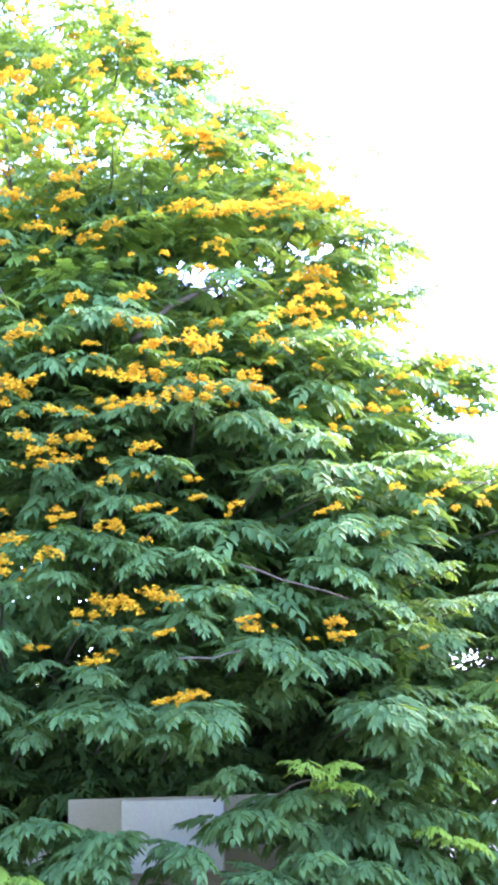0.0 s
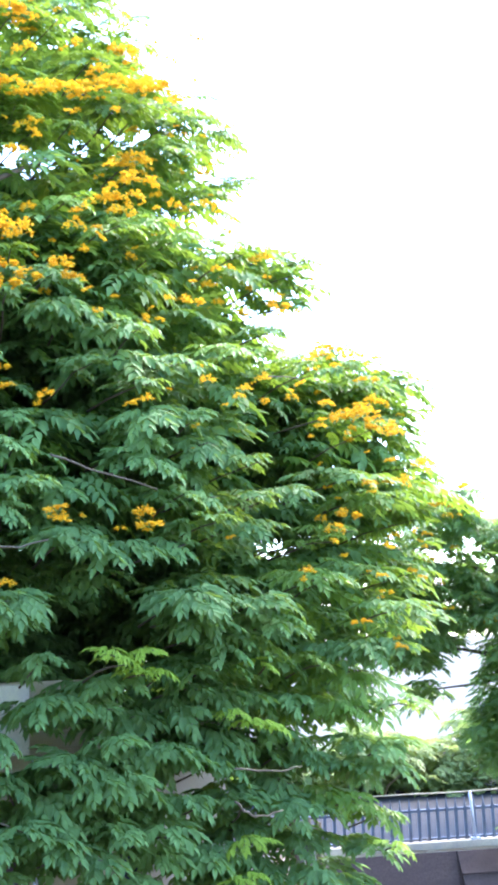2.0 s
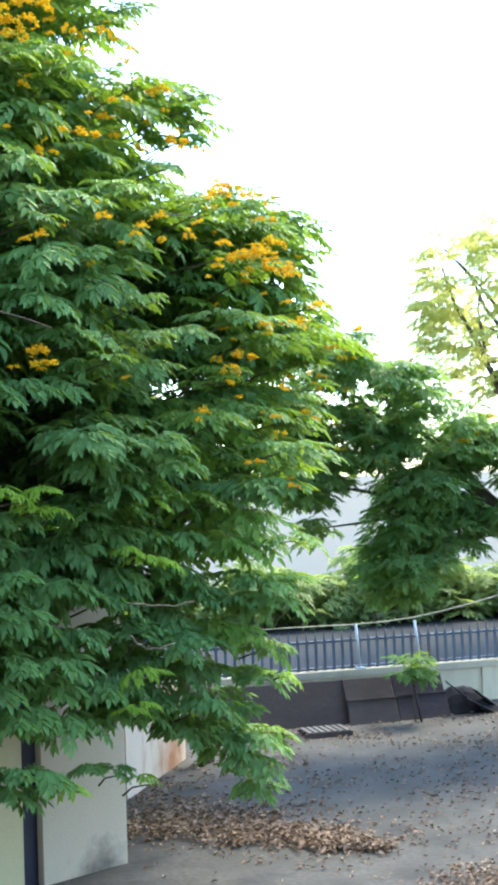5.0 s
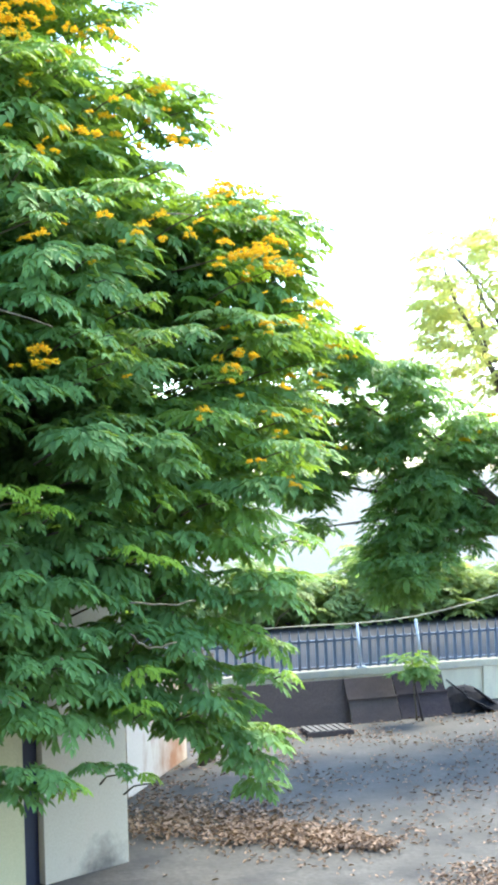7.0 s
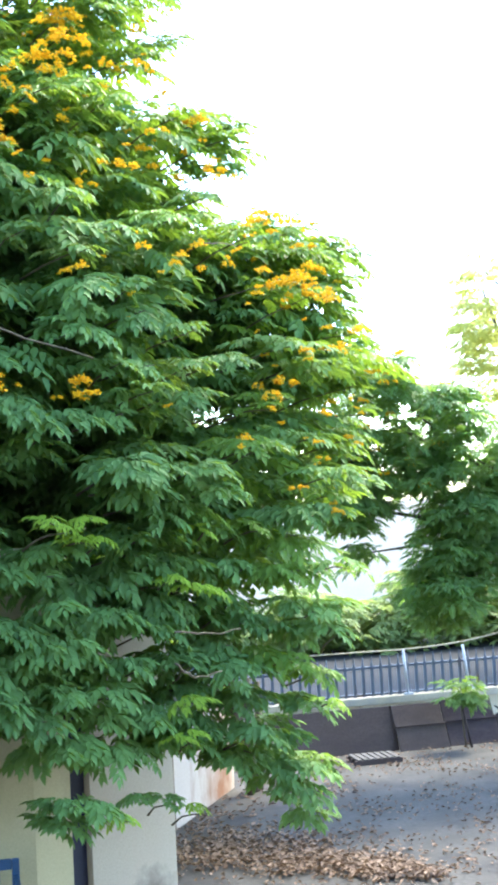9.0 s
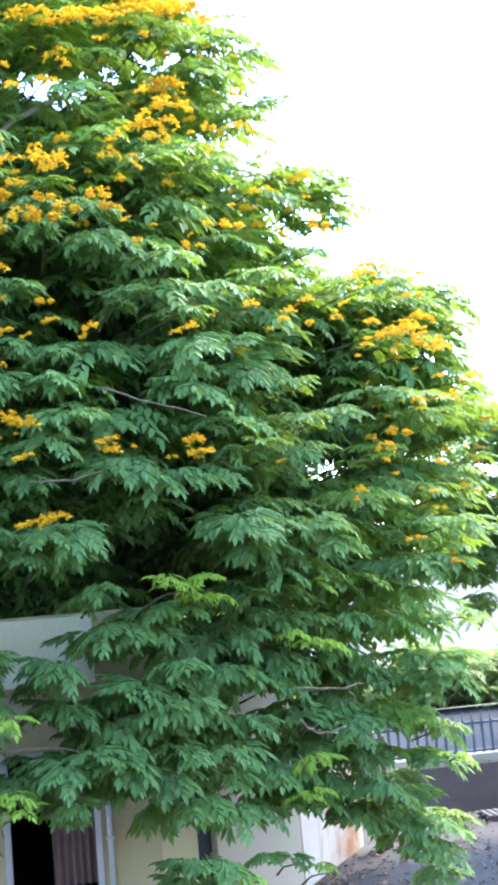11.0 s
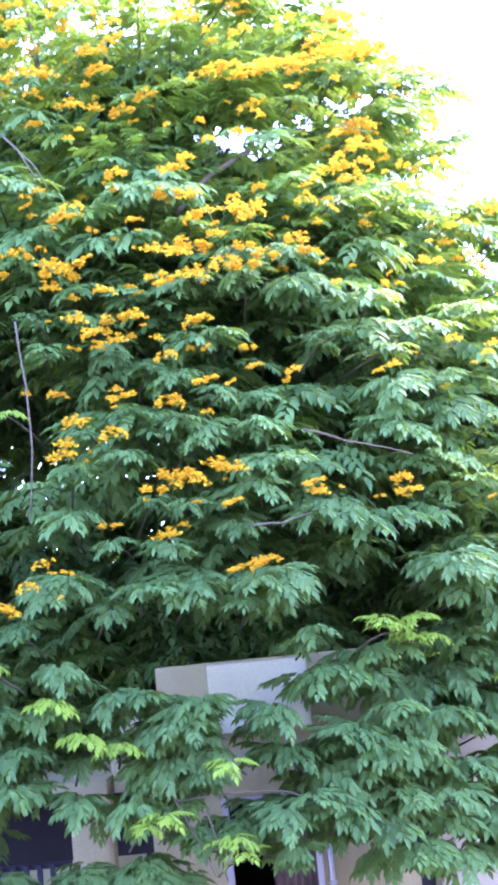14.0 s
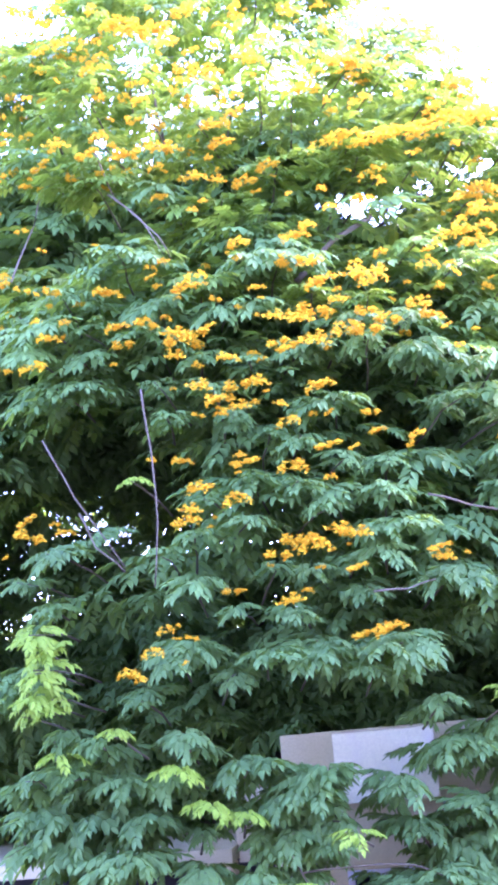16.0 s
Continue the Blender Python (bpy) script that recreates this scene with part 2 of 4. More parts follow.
def blossom_cluster(rng, n=96, size=(0.135, 0.10, 0.07)):
    """A ragged panicle: loose knots of small crinkled blossoms."""
    verts = []
    for _ in range(n // 8):
        a, r = rng.uniform(0, math.tau), rng.random() ** 0.6
        knot = np.array([math.cos(a) * r * size[0], math.sin(a) * r * size[1], (1.0 - r * r) * size[2] * rng.uniform(0.2, 1.2)])
        for _ in range(rng.choice((4, 6, 8))):
            c = knot + np.array([rng.gauss(0, 0.016), rng.gauss(0, 0.016), rng.gauss(0, 0.013)])
            for k in range(3):
                m = turn(rng.uniform(0, 6.3), rng.uniform(-0.4, 1.2), rng.uniform(-1, 1))
                verts.append((BLADE * np.array([0.030, 0.044, 0.040])) @ m.T + c)
    return np.concatenate(verts)


RNG = random.Random(7)
SPRAYS = [spray(RNG) for _ in range(8)]
FINE_SPRAYS = [spray(RNG, n, 0.24, 0.102, 0.27) for n in (8, 9, 8, 9, 8, 7)]
BROAD_SPRAYS = [spray(RNG, n, 0.24, 0.108, 0.25) for n in (8, 9, 8, 9, 7)]
YOUNG_SPRAYS = [spray(RNG, n, 0.2, 0.105, 0.28) for n in (5, 6, 5)]
FLOWERS = [blossom_cluster(RNG, n) for n in (96, 80, 112, 72, 96, 88)]
FLOWER_MESH = [mesh_of("blossom", s, quads_for(len(s)), PETAL) for s in FLOWERS]


def placed(template, at, yaw, pitch, roll, size):
    return (template * size) @ turn(yaw, pitch, roll).T + np.array(at)


def foliage(name, chunks, material, parent, label):
    verts = np.concatenate(chunks)
    ob = new(name, mesh_of(name, verts, quads_for(len(verts)), material))
    ob.parent = parent
    return tagged(ob, label, kind="stuff")


# ---------------------------------------------------------------- ground, road, house, fence
def structure(name, bm, material, label, category):
    return tagged(link_mesh(name, bm, material), label, category, kind="structure")


bm = bmesh.new()
bmesh.ops.create_grid(bm, x_segments=2, y_segments=2, size=600)
structure("ground", bm, CONCRETE, "grey weathered concrete yard with dark damp patches", "ground")
structure("road", box((-60, 22.5, -0.05), (80, 46, 0.006)), ROAD, "grey asphalt road beyond the boundary wall", "road")

# unseen building of the upper-floor viewpoint; height and grey limit sky light and bounce
near = tagged(new("near_building"), "unseen plain grey building on the near side, added to block sky light", "building")
for lo, hi in (((-14, -1.6, 0), (14, -1.3, 7.6)), ((-14, -9.0, 0), (-13.7, -1.6, 7.6)), ((13.7, -9.0, 0), (14, -1.6, 7.6)), ((-14, -9.3, 0), (14, -9.0, 7.6))):
    part("wall", box(lo, hi), GREY_RENDER, near)
part("roof", box((-14.3, -9.5, 7.6), (14.3, -0.9, 7.8), 0.01), GREY_RENDER, near)
part("balcony_slab", box((-3.0, -1.3, 2.05), (3.0, 0.25, 2.2), 0.01), GREY_RENDER, near)

# low house: front wall with openings, angled end pier, roof parapet
WALL_Y = 12.15
house = tagged(new("house"), "low beige plastered house with dark openings under the tree", "house")
walls = [((-9.0, WALL_Y, 0), (-5.6, WALL_Y + 0.23, 2.5)), ((-2.34, WALL_Y, 0), (-1.95, WALL_Y + 0.23, 2.5)), ((-1.57, WALL_Y, 0), (-0.9, WALL_Y + 0.23, 2.5)),
         ((-0.9, WALL_Y, 0), (0.0, WALL_Y + 0.23, 1.0)), ((0.0, WALL_Y, 0), (0.55, WALL_Y + 0.23, 3.0)), ((-1.9, WALL_Y, 2.5), (-0.9, WALL_Y + 0.23, 3.0)),
         ((-0.9, WALL_Y, 2.35), (0.0, WALL_Y + 0.23, 3.0))]
for lo, hi in walls:
    part("wall", box(lo, hi), PLASTER, house)
part("roof_slab", box((-1.95, WALL_Y - 0.05, 3.0), (2.0, 16.5, 3.16), 0.01), PLASTER, house)
part("porch_roof", box((-9.2, WALL_Y - 0.05, 2.5), (-1.96, 16.5, 2.64), 0.01), PLASTER, house)
part("gable", box((-1.95, WALL_Y + 0.24, 2.65), (-1.8, 16.3, 3.0)), PLASTER, house)
part("parapet", box((-1.42, WALL_Y, 3.162), (0.9, WALL_Y + 0.15, 3.62), 0.008), PLASTER, house)
part("white_box", box((-0.90, WALL_Y - 0.32, 2.97), (0.03, WALL_Y - 0.002, 3.6), 0.012), WHITE, house, "white painted box canopy over the window")
a, b = Vector((0.55, 12.15, 0)), Vector((2.0, 12.9, 0))
ang = math.atan2(b.y - a.y, b.x - a.x)


def angled(lo, hi, bevel=0.0):
    bm = box(lo, hi, bevel)
    bmesh.ops.transform(bm, matrix=Matrix.Translation(a) @ Matrix.Rotation(ang, 4, "Z"), verts=bm.verts)
    return bm


L = (b - a).length
part("pier", angled((0, 0, 0), (0.40, 0.2, 3.0)), PLASTER, house)
part("pier", angled((0.62, 0, 0), (L, 0.2, 3.0), 0.008), PIER, house)
part("door", angled((0.38, 0.1, 0), (0.64, 0.14, 2.9)), BLUE_STEEL, house, "dark navy steel door in a narrow slot")
part("side_wall", box((1.85, 13.0, 0), (2.0, 16.5, 3.0)), PLASTER, house)
# rear and inner faces are coloured dark to stand for the unlit rooms
part("back_wall", box((-1.3, 16.3, 0), (1.84, 16.5, 3.0)), ROOM_SHADE, house)
structure("wall_rear", box((-9.0, 17.8, 0), (-1.5, 17.95, 1.9)), WHITE, "white painted wall seen through the passage", "wall")
part("back_wall", box((-9.0, 16.3, 1.28), (-1.4, 16.5, 2.5)), ROOM_SHADE, house)
part("inner_wall", box((-1.4, 12.4, 0), (-1.3, 16.3, 3.0)), ROOM_SHADE, house)
part("house_floor", box((-9.0, 12.3, 0.01), (0.5, 16.3, 0.05)), ROOM_SHADE, house)

# stained boundary wall beyond the corner, and the boundary wall with railing
bm = box((0, 0, 0), (2.35, 0.14, 1.32), 0.01)
bmesh.ops.transform(bm, matrix=Matrix.Translation((2.42, 15.5, 0)) @ Matrix.Rotation(math.atan2(2.0, 1.15), 4, "Z"), verts=bm.verts)
structure("wall_side", bm, OLD_PLASTER, "cream plaster wall with rusty brown stains", "wall")
FENCE_Y = 20.1
structure("wall_boundary", box((-4, FENCE_Y, 0), (40, FENCE_Y + 0.2, 0.58)), CREAM_WALL, "low white painted boundary wall with pilasters", "wall")
structure("coping", box((-4, FENCE_Y - 0.06, 0.58), (40, FENCE_Y + 0.26, 0.70), 0.01), CREAM, "pale concrete coping along the boundary wall", "coping")
fence = tagged(new("fence"), "blue-grey iron picket fence on the low wall", "fence")
for z in (0.712, 1.16):
    part("rail", box((2.7, FENCE_Y + 0.06, z), (40, FENCE_Y + 0.10, z + 0.04)), IRON, fence)
picket = box((-0.022, -0.018, 0.705), (0.022, 0.018, 1.22))
bmesh.ops.create_cone(picket, cap_ends=True, segments=4, radius1=0.02, radius2=0.003, depth=0.16, matrix=Matrix.Translation((0, 0, 1.30)))
pm = part("picket", picket, IRON, fence)
pm.location = (2.8, FENCE_Y + 0.05, 0)
for i in range(1, 130):
    o = new("picket", pm.data)
    o.parent = fence
    o.location = (2.8 + 0.157 * i, FENCE_Y + 0.05, 0)

# ---------------------------------------------------------------- main tree
PROFILE_Z = [0.7, 1.2, 2.2, 3.0, 3.9, 4.9, 6.0, 6.5, 7.1, 7.4, 8.0, 8.5, 9.0, 9.9, 10.6, 11.2, 12.0, 12.8, 13.5, 14.2]
PROFILE_X = [3.2, 3.5, 3.7, 3.8, 4.05, 4.4, 4.45, 4.15, 3.7, 3.05, 3.15, 2.1, 2.35, 2.1, 1.55, 0.8, -0.1, -0.8, -1.3, -1.9]
AXIS = Vector((-2.0, 14.0, 0))
# leafy shelves at the face of the crown: x, z, width
SHELF = [
    (0.53, 10.45, 0.53), (-1.88, 8.65, 0.47), (0.46, 7.88, 0.47), (-3.13, 9.05, 0.43), (-2.17, 7.88, 0.81), (-0.79, 7.76, 0.87), (-1.45, 7.62, 0.54), (-3.14, 7.52, 0.27),
    (-2.68, 7.56, 0.50), (-1.91, 7.43, 0.54), (-1.21, 7.32, 0.77), (-0.16, 7.13, 0.46), (-2.96, 7.33, 0.54), (-2.51, 7.23, 0.45), (-1.94, 7.15, 0.58), (-0.64, 6.96, 0.54),
    (-0.13, 6.90, 0.46), (0.39, 6.90, 0.56), (-3.05, 7.10, 0.41), (-2.57, 7.02, 0.45), (-1.54, 6.95, 0.45), (-1.13, 6.80, 0.36), (-2.83, 6.82, 0.81), (-1.92, 6.70, 0.31),
    (-1.45, 6.62, 0.40), (-1.85, 6.39, 0.13), (-1.29, 6.36, 0.32), (-1.02, 6.18, 0.32), (-0.46, 6.39, 0.54), (-0.75, 6.11, 0.41), (-0.42, 5.93, 0.36), (-0.08, 5.91, 0.32),
]
SHELF_A = [
    (-1.19, 5.80, 0.41), (-0.81, 5.74, 0.45), (-0.54, 5.66, 0.45), (-0.09, 5.60, 0.46), (-1.58, 5.67, 0.31), (-1.25, 5.45, 0.36), (-1.69, 5.38, 0.40), (-1.96, 5.24, 0.18),
    (-0.62, 5.51, 0.32), (-0.07, 5.34, 0.55), (-0.17, 5.10, 0.41), (-1.08, 5.06, 0.32), (-0.74, 5.01, 0.36), (-0.39, 5.09, 0.41), (-0.35, 4.86, 0.45), (0.41, 4.89, 0.61),
    (-2.94, 5.38, 0.50), (-2.54, 5.49, 0.31), (-3.23, 5.18, 0.27), (-3.04, 4.92, 0.36), (-1.74, 5.01, 0.45), (-0.95, 4.69, 0.36), (-1.40, 4.73, 0.18), (-0.80, 4.47, 0.54),
    (-1.49, 4.27, 0.36), (-1.14, 4.35, 0.50), (-0.77, 4.29, 0.45), (-0.13, 4.39, 0.64), (-0.38, 4.21, 0.37), (-0.07, 4.17, 0.46), (0.17, 3.92, 0.38), (-1.90, 4.48, 0.58),
]
SHELF_B = [
    (-2.29, 4.14, 0.45), (-3.03, 3.87, 0.37), (-2.71, 3.80, 0.46), (-3.36, 3.57, 0.42), (-2.93, 3.54, 0.47), (-2.57, 3.47, 0.51), (-3.30, 3.25, 0.56), (-2.86, 3.22, 0.47),
    (-2.40, 3.14, 0.51), (-3.24, 2.98, 0.70), (-2.54, 2.89, 0.65), (-1.97, 3.78, 0.42), (-1.46, 3.55, 0.56), (-1.08, 3.30, 0.65), (-0.79, 3.05, 0.37), (-0.93, 3.42, 0.56),
    (0.28, 3.58, 0.58), (-0.15, 2.95, 0.52), (0.22, 2.74, 0.49), (0.01, 2.54, 0.87), (-1.95, 2.72, 0.46), (-1.50, 2.62, 0.46), (-2.16, 3.52, 0.46), (-0.85, 2.84, 0.47),
    (1.07, 5.94, 0.52), (1.53, 5.96, 0.53), (1.08, 5.74, 0.47), (1.59, 5.74, 0.48), (1.11, 5.57, 0.57), (1.34, 5.27, 0.48), (1.65, 5.26, 0.39), (2.06, 5.59, 0.39),
]
SHELF_C = [
    (2.14, 5.31, 0.39), (2.51, 5.32, 0.43), (1.60, 5.02, 0.43), (2.03, 5.01, 0.44), (1.35, 4.85, 0.38), (0.87, 4.83, 0.70), (1.51, 4.39, 0.58), (2.16, 4.34, 0.70),
    (1.61, 4.22, 0.58), (2.31, 4.18, 0.66), (1.94, 4.06, 0.80), (2.93, 4.60, 0.43), (1.12, 6.21, 0.38), (0.57, 6.36, 0.42), (1.46, 6.48, 0.48), (3.07, 5.02, 0.27),
    (0.97, 6.67, 0.47), (0.78, 3.73, 0.58), (1.66, 3.78, 0.70), (1.42, 3.43, 0.50), (1.73, 3.18, 0.51), (2.39, 3.83, 0.57), (2.05, 3.53, 0.82),
    (2.17, 3.26, 0.36), (0.79, 3.21, 0.49), (1.23, 3.12, 0.59), (1.71, 2.96, 0.51), (0.38, 3.05, 0.58), (0.81, 2.90, 0.78), (0.30, 2.57, 0.48), (0.73, 2.54, 0.49),
]
SHELF_D = [
    (1.22, 2.40, 0.50), (1.15, 2.72, 0.49), (1.45, 2.63, 0.50), (1.62, 2.14, 0.51), (0.85, 2.01, 0.54), (1.38, 1.90, 0.70), (2.52, 2.52, 0.57), (2.57, 2.21, 0.64),
    (1.95, 2.58, 0.41), (-0.92, 3.16, 0.42), (-0.25, 3.30, 0.47), (-0.14, 2.41, 0.38), (-0.15, 2.19, 0.38), (-1.17, 2.99, 0.47), (0.28, 2.35, 0.48), (0.61, 2.30, 0.49),
    (1.42, 1.70, 0.60), (1.88, 1.90, 0.62), (0.71, 3.50, 0.29), (1.49, 3.62, 0.40), (1.79, 3.60, 0.46), (3.18, 3.71, 0.63), (2.56, 3.46, 0.52), (3.08, 3.39, 0.57),
    (2.98, 2.86, 0.52), (3.40, 2.78, 0.47), (2.97, 2.54, 0.52), (3.33, 2.41, 0.47), (3.23, 2.07, 0.52), (0.91, 3.09, 0.49), (1.40, 3.05, 0.55), (0.87, 2.42, 0.44),
]
SHELF_E = [
    (1.22, 2.23, 0.45), (2.22, 1.98, 0.47), (2.67, 1.93, 0.52), (3.06, 1.82, 0.52), (2.85, 1.54, 0.47), (3.21, 1.51, 0.52), (3.15, 1.33, 0.52), (3.17, 1.12, 0.36),
    (0.83, 1.57, 0.39), (1.05, 1.48, 0.45), (0.85, 1.37, 0.44), (2.56, 1.70, 0.63), (1.87, 1.33, 0.47), (1.39, 1.51, 0.40), (2.53, 7.00, 0.36), (2.71, 4.57, 0.51),
    (3.36, 3.92, 0.63), (-0.14, 12.12, 0.54), (0.37, 10.81, 0.43), (1.01, 11.39, 0.48), (1.67, 9.09, 0.60),
]
SHELF_ALL = SHELF + SHELF_A + SHELF_B + SHELF_C + SHELF_D + SHELF_E
SUNLIT_SHELF = [
    (-3.09, 10.54, 0.55), (-2.64, 10.11, 0.68), (-2.07, 9.99, 0.38), (-3.01, 9.69, 0.43), (-2.57, 9.44, 0.40), (-1.93, 9.47, 0.40), (-1.46, 9.75, 0.52), (-1.48, 9.29, 0.43),
    (-1.01, 9.81, 0.29), (-0.71, 10.19, 0.54), (-0.56, 9.53, 0.39), (0.02, 9.98, 0.65), (0.34, 9.96, 0.46), (0.88, 9.65, 0.52), (0.13, 9.18, 0.59), (-0.75, 8.83, 0.62),
    (-0.05, 8.89, 0.69), (0.46, 8.83, 0.40), (1.01, 9.27, 0.63), (-1.30, 8.54, 0.72), (-2.52, 8.87, 0.90), (1.10, 8.68, 0.33), (0.86, 7.69, 0.44), (-0.56, 7.39, 0.46),
    (-0.09, 7.35, 0.46), (0.32, 7.17, 0.47), (2.09, 6.65, 0.60), (2.69, 6.55, 0.41), (3.33, 6.77, 0.51), (3.23, 6.20, 0.33), (2.74, 3.78, 0.52), (3.56, 3.37, 0.52),
]
SUNLIT_SHELF_A = [
    (3.38, 3.00, 0.63), (3.38, 1.55, 0.31), (2.07, 8.86, 0.47), (1.51, 7.78, 0.40), (2.18, 7.82, 0.53), (2.87, 7.93, 0.49), (3.07, 7.78, 0.45), (2.79, 6.70, 0.31),
    (3.59, 7.17, 0.39), (3.64, 6.69, 0.57), (4.18, 6.52, 0.54), (4.40, 6.27, 0.36), (4.24, 5.85, 0.47), (3.39, 6.05, 0.53), (3.29, 5.58, 0.63), (3.66, 5.41, 0.60),
    (4.23, 5.29, 0.59), (2.91, 4.92, 0.31), (3.48, 4.66, 0.49), (4.33, 4.71, 0.48), (3.68, 4.29, 0.47), (3.59, 4.08, 0.52), (4.48, 4.99, 0.24), (-0.86, 11.55, 0.48),
    (0.67, 9.61, 0.51), (1.14, 9.83, 0.37), (1.26, 9.38, 0.53), (1.68, 9.50, 0.56), (1.22, 7.87, 0.49), (-0.11, 9.18, 0.49), (-0.87, 9.63, 0.43), (0.12, 8.73, 0.45),
]
SUNLIT_SHELF_ALL = SUNLIT_SHELF + SUNLIT_SHELF_A
YOUNG_TIP = [
    (-2.13, 5.85, 0.31), (-3.05, 4.64, 0.36), (-3.02, 4.41, 0.36), (-3.10, 4.22, 0.36), (-3.03, 4.10, 0.27), (-2.02, 3.53, 0.46), (-1.76, 3.27, 0.37), (-1.50, 3.16, 0.37),
    (-0.64, 2.91, 0.42), (-2.99, 3.73, 0.33), (-2.49, 3.87, 0.18), (-1.19, 2.57, 0.37), (0.71, 3.93, 0.33), (1.04, 3.97, 0.39), (1.13, 3.78, 0.29), (2.23, 3.28, 0.36),
    (2.01, 2.27, 0.36), (-0.66, 2.32, 0.33), (-0.58, 2.24, 0.24), (1.98, 1.98, 0.16), (1.89, 3.39, 0.26), (-1.33, 2.54, 0.19), (1.87, 1.95, 0.15), (0.82, 3.86, 0.29),
    (1.00, 3.76, 0.34), (2.08, 3.33, 0.26), (1.28, 1.38, 0.30), (2.04, 1.28, 0.26), (3.35, 2.14, 0.21), (2.16, 3.80, 0.31),
]
BLOOM = [
    (-2.20, 10.35, 3.00), (-1.97, 10.21, 3.00), (-1.69, 10.19, 2.00), (-1.48, 10.46, 2.00), (-1.54, 10.38, 2.00), (-2.89, 10.20, 2.00), (-2.66, 10.24, 2.00), (-2.34, 9.90, 2.00),
    (-1.52, 9.67, 3.00), (-1.33, 9.58, 3.00), (-1.43, 9.84, 2.00), (-0.96, 9.74, 2.00), (-1.09, 9.31, 2.00), (-1.05, 9.15, 2.00), (-2.75, 9.05, 2.00), (-2.88, 8.89, 2.00),
    (-2.43, 8.91, 2.00), (-2.31, 9.05, 2.00), (-2.12, 8.86, 2.00), (-1.90, 8.88, 3.00), (-1.82, 8.72, 1.00), (-1.52, 8.59, 2.00), (-1.32, 8.55, 2.00), (-1.07, 8.51, 2.00),
    (-1.48, 8.08, 1.00), (-0.52, 9.35, 2.00), (-0.35, 9.54, 2.00), (-0.08, 9.69, 2.00), (-0.45, 9.67, 1.00), (0.04, 9.27, 2.00), (0.32, 8.96, 3.00), (0.54, 9.04, 3.00),
]
BLOOM_A = [
    (0.76, 9.14, 3.00), (0.93, 9.60, 2.00), (1.06, 9.29, 3.00), (1.32, 9.45, 3.00), (0.07, 8.60, 2.00), (1.09, 8.58, 3.00), (0.79, 7.79, 3.00), (-0.31, 7.99, 1.00),
    (-0.16, 8.89, 3.00), (0.88, 7.70, 2.00), (-3.19, 7.63, 2.00), (-2.74, 7.50, 2.00), (-1.11, 7.71, 2.00), (-0.69, 7.53, 3.00), (-1.47, 7.47, 2.00), (-1.75, 7.63, 1.00),
    (-1.85, 7.51, 1.00), (-2.26, 7.42, 2.00), (-0.54, 7.05, 3.00), (-0.87, 7.03, 2.00), (-0.47, 7.31, 2.00), (-0.62, 7.75, 2.00), (-0.18, 7.36, 3.00), (0.01, 7.43, 2.00),
    (0.31, 7.06, 2.00), (0.46, 7.48, 2.00), (-2.77, 7.07, 2.00), (-2.61, 7.19, 1.00), (-2.17, 7.08, 2.00), (-2.12, 6.92, 2.00), (-1.92, 7.07, 2.00), (-1.69, 6.96, 2.00),
]
BLOOM_B = [
    (-1.50, 6.94, 3.00), (-1.40, 6.98, 2.00), (-1.70, 6.77, 2.00), (-1.28, 6.72, 2.00), (-0.56, 6.80, 3.00), (-0.85, 6.80, 2.00), (-0.28, 6.88, 3.00), (0.06, 6.94, 2.00),
    (-3.20, 6.86, 2.00), (-2.88, 6.83, 2.00), (-1.53, 6.50, 2.00), (-1.20, 6.47, 2.00), (-1.06, 6.48, 2.00), (-1.40, 6.37, 2.00), (-1.22, 6.29, 2.00), (-1.55, 6.26, 1.00),
    (-0.56, 6.41, 2.00), (-0.81, 6.14, 2.00), (-0.89, 6.29, 1.00), (-0.16, 6.16, 1.00), (-0.13, 6.01, 1.00), (0.18, 5.95, 1.00), (-0.51, 5.90, 2.00), (-1.25, 5.90, 1.00),
    (-1.72, 5.90, 1.00), (-1.17, 5.82, 2.00), (-0.81, 5.76, 2.00), (-0.54, 5.66, 1.00), (-1.58, 5.66, 2.00), (-1.28, 5.54, 2.00), (-1.68, 5.49, 2.00), (-1.71, 5.40, 2.00),
]
BLOOM_C = [
    (-3.00, 5.55, 2.00), (-3.02, 5.41, 2.00), (-2.72, 5.43, 1.00), (-0.86, 5.16, 3.00), (-1.01, 5.06, 2.00), (-0.75, 5.17, 2.00), (-0.52, 5.22, 2.00), (-0.38, 5.18, 2.00),
    (-0.39, 4.91, 2.00), (0.27, 4.95, 2.00), (-1.39, 4.82, 1.00), (-0.95, 4.70, 2.00), (-0.22, 4.43, 3.00), (-1.92, 4.58, 1.00), (-1.74, 4.49, 1.00), (-2.04, 4.41, 2.00),
    (-2.25, 4.25, 2.00), (-3.30, 8.89, 1.00), (-3.08, 8.76, 1.00), (-0.85, 8.64, 2.00), (-3.87, 12.24, 2.00), (-2.86, 10.86, 2.00), (-1.23, 8.86, 2.00), (-1.31, 9.02, 2.00),
    (-0.99, 7.30, 1.00), (-1.33, 7.23, 1.00), (-0.12, 7.03, 2.00), (-0.34, 7.14, 1.00), (-1.57, 7.36, 2.00), (0.96, 5.01, 2.00), (1.03, 4.89, 2.00), (0.27, 5.02, 2.00),
]
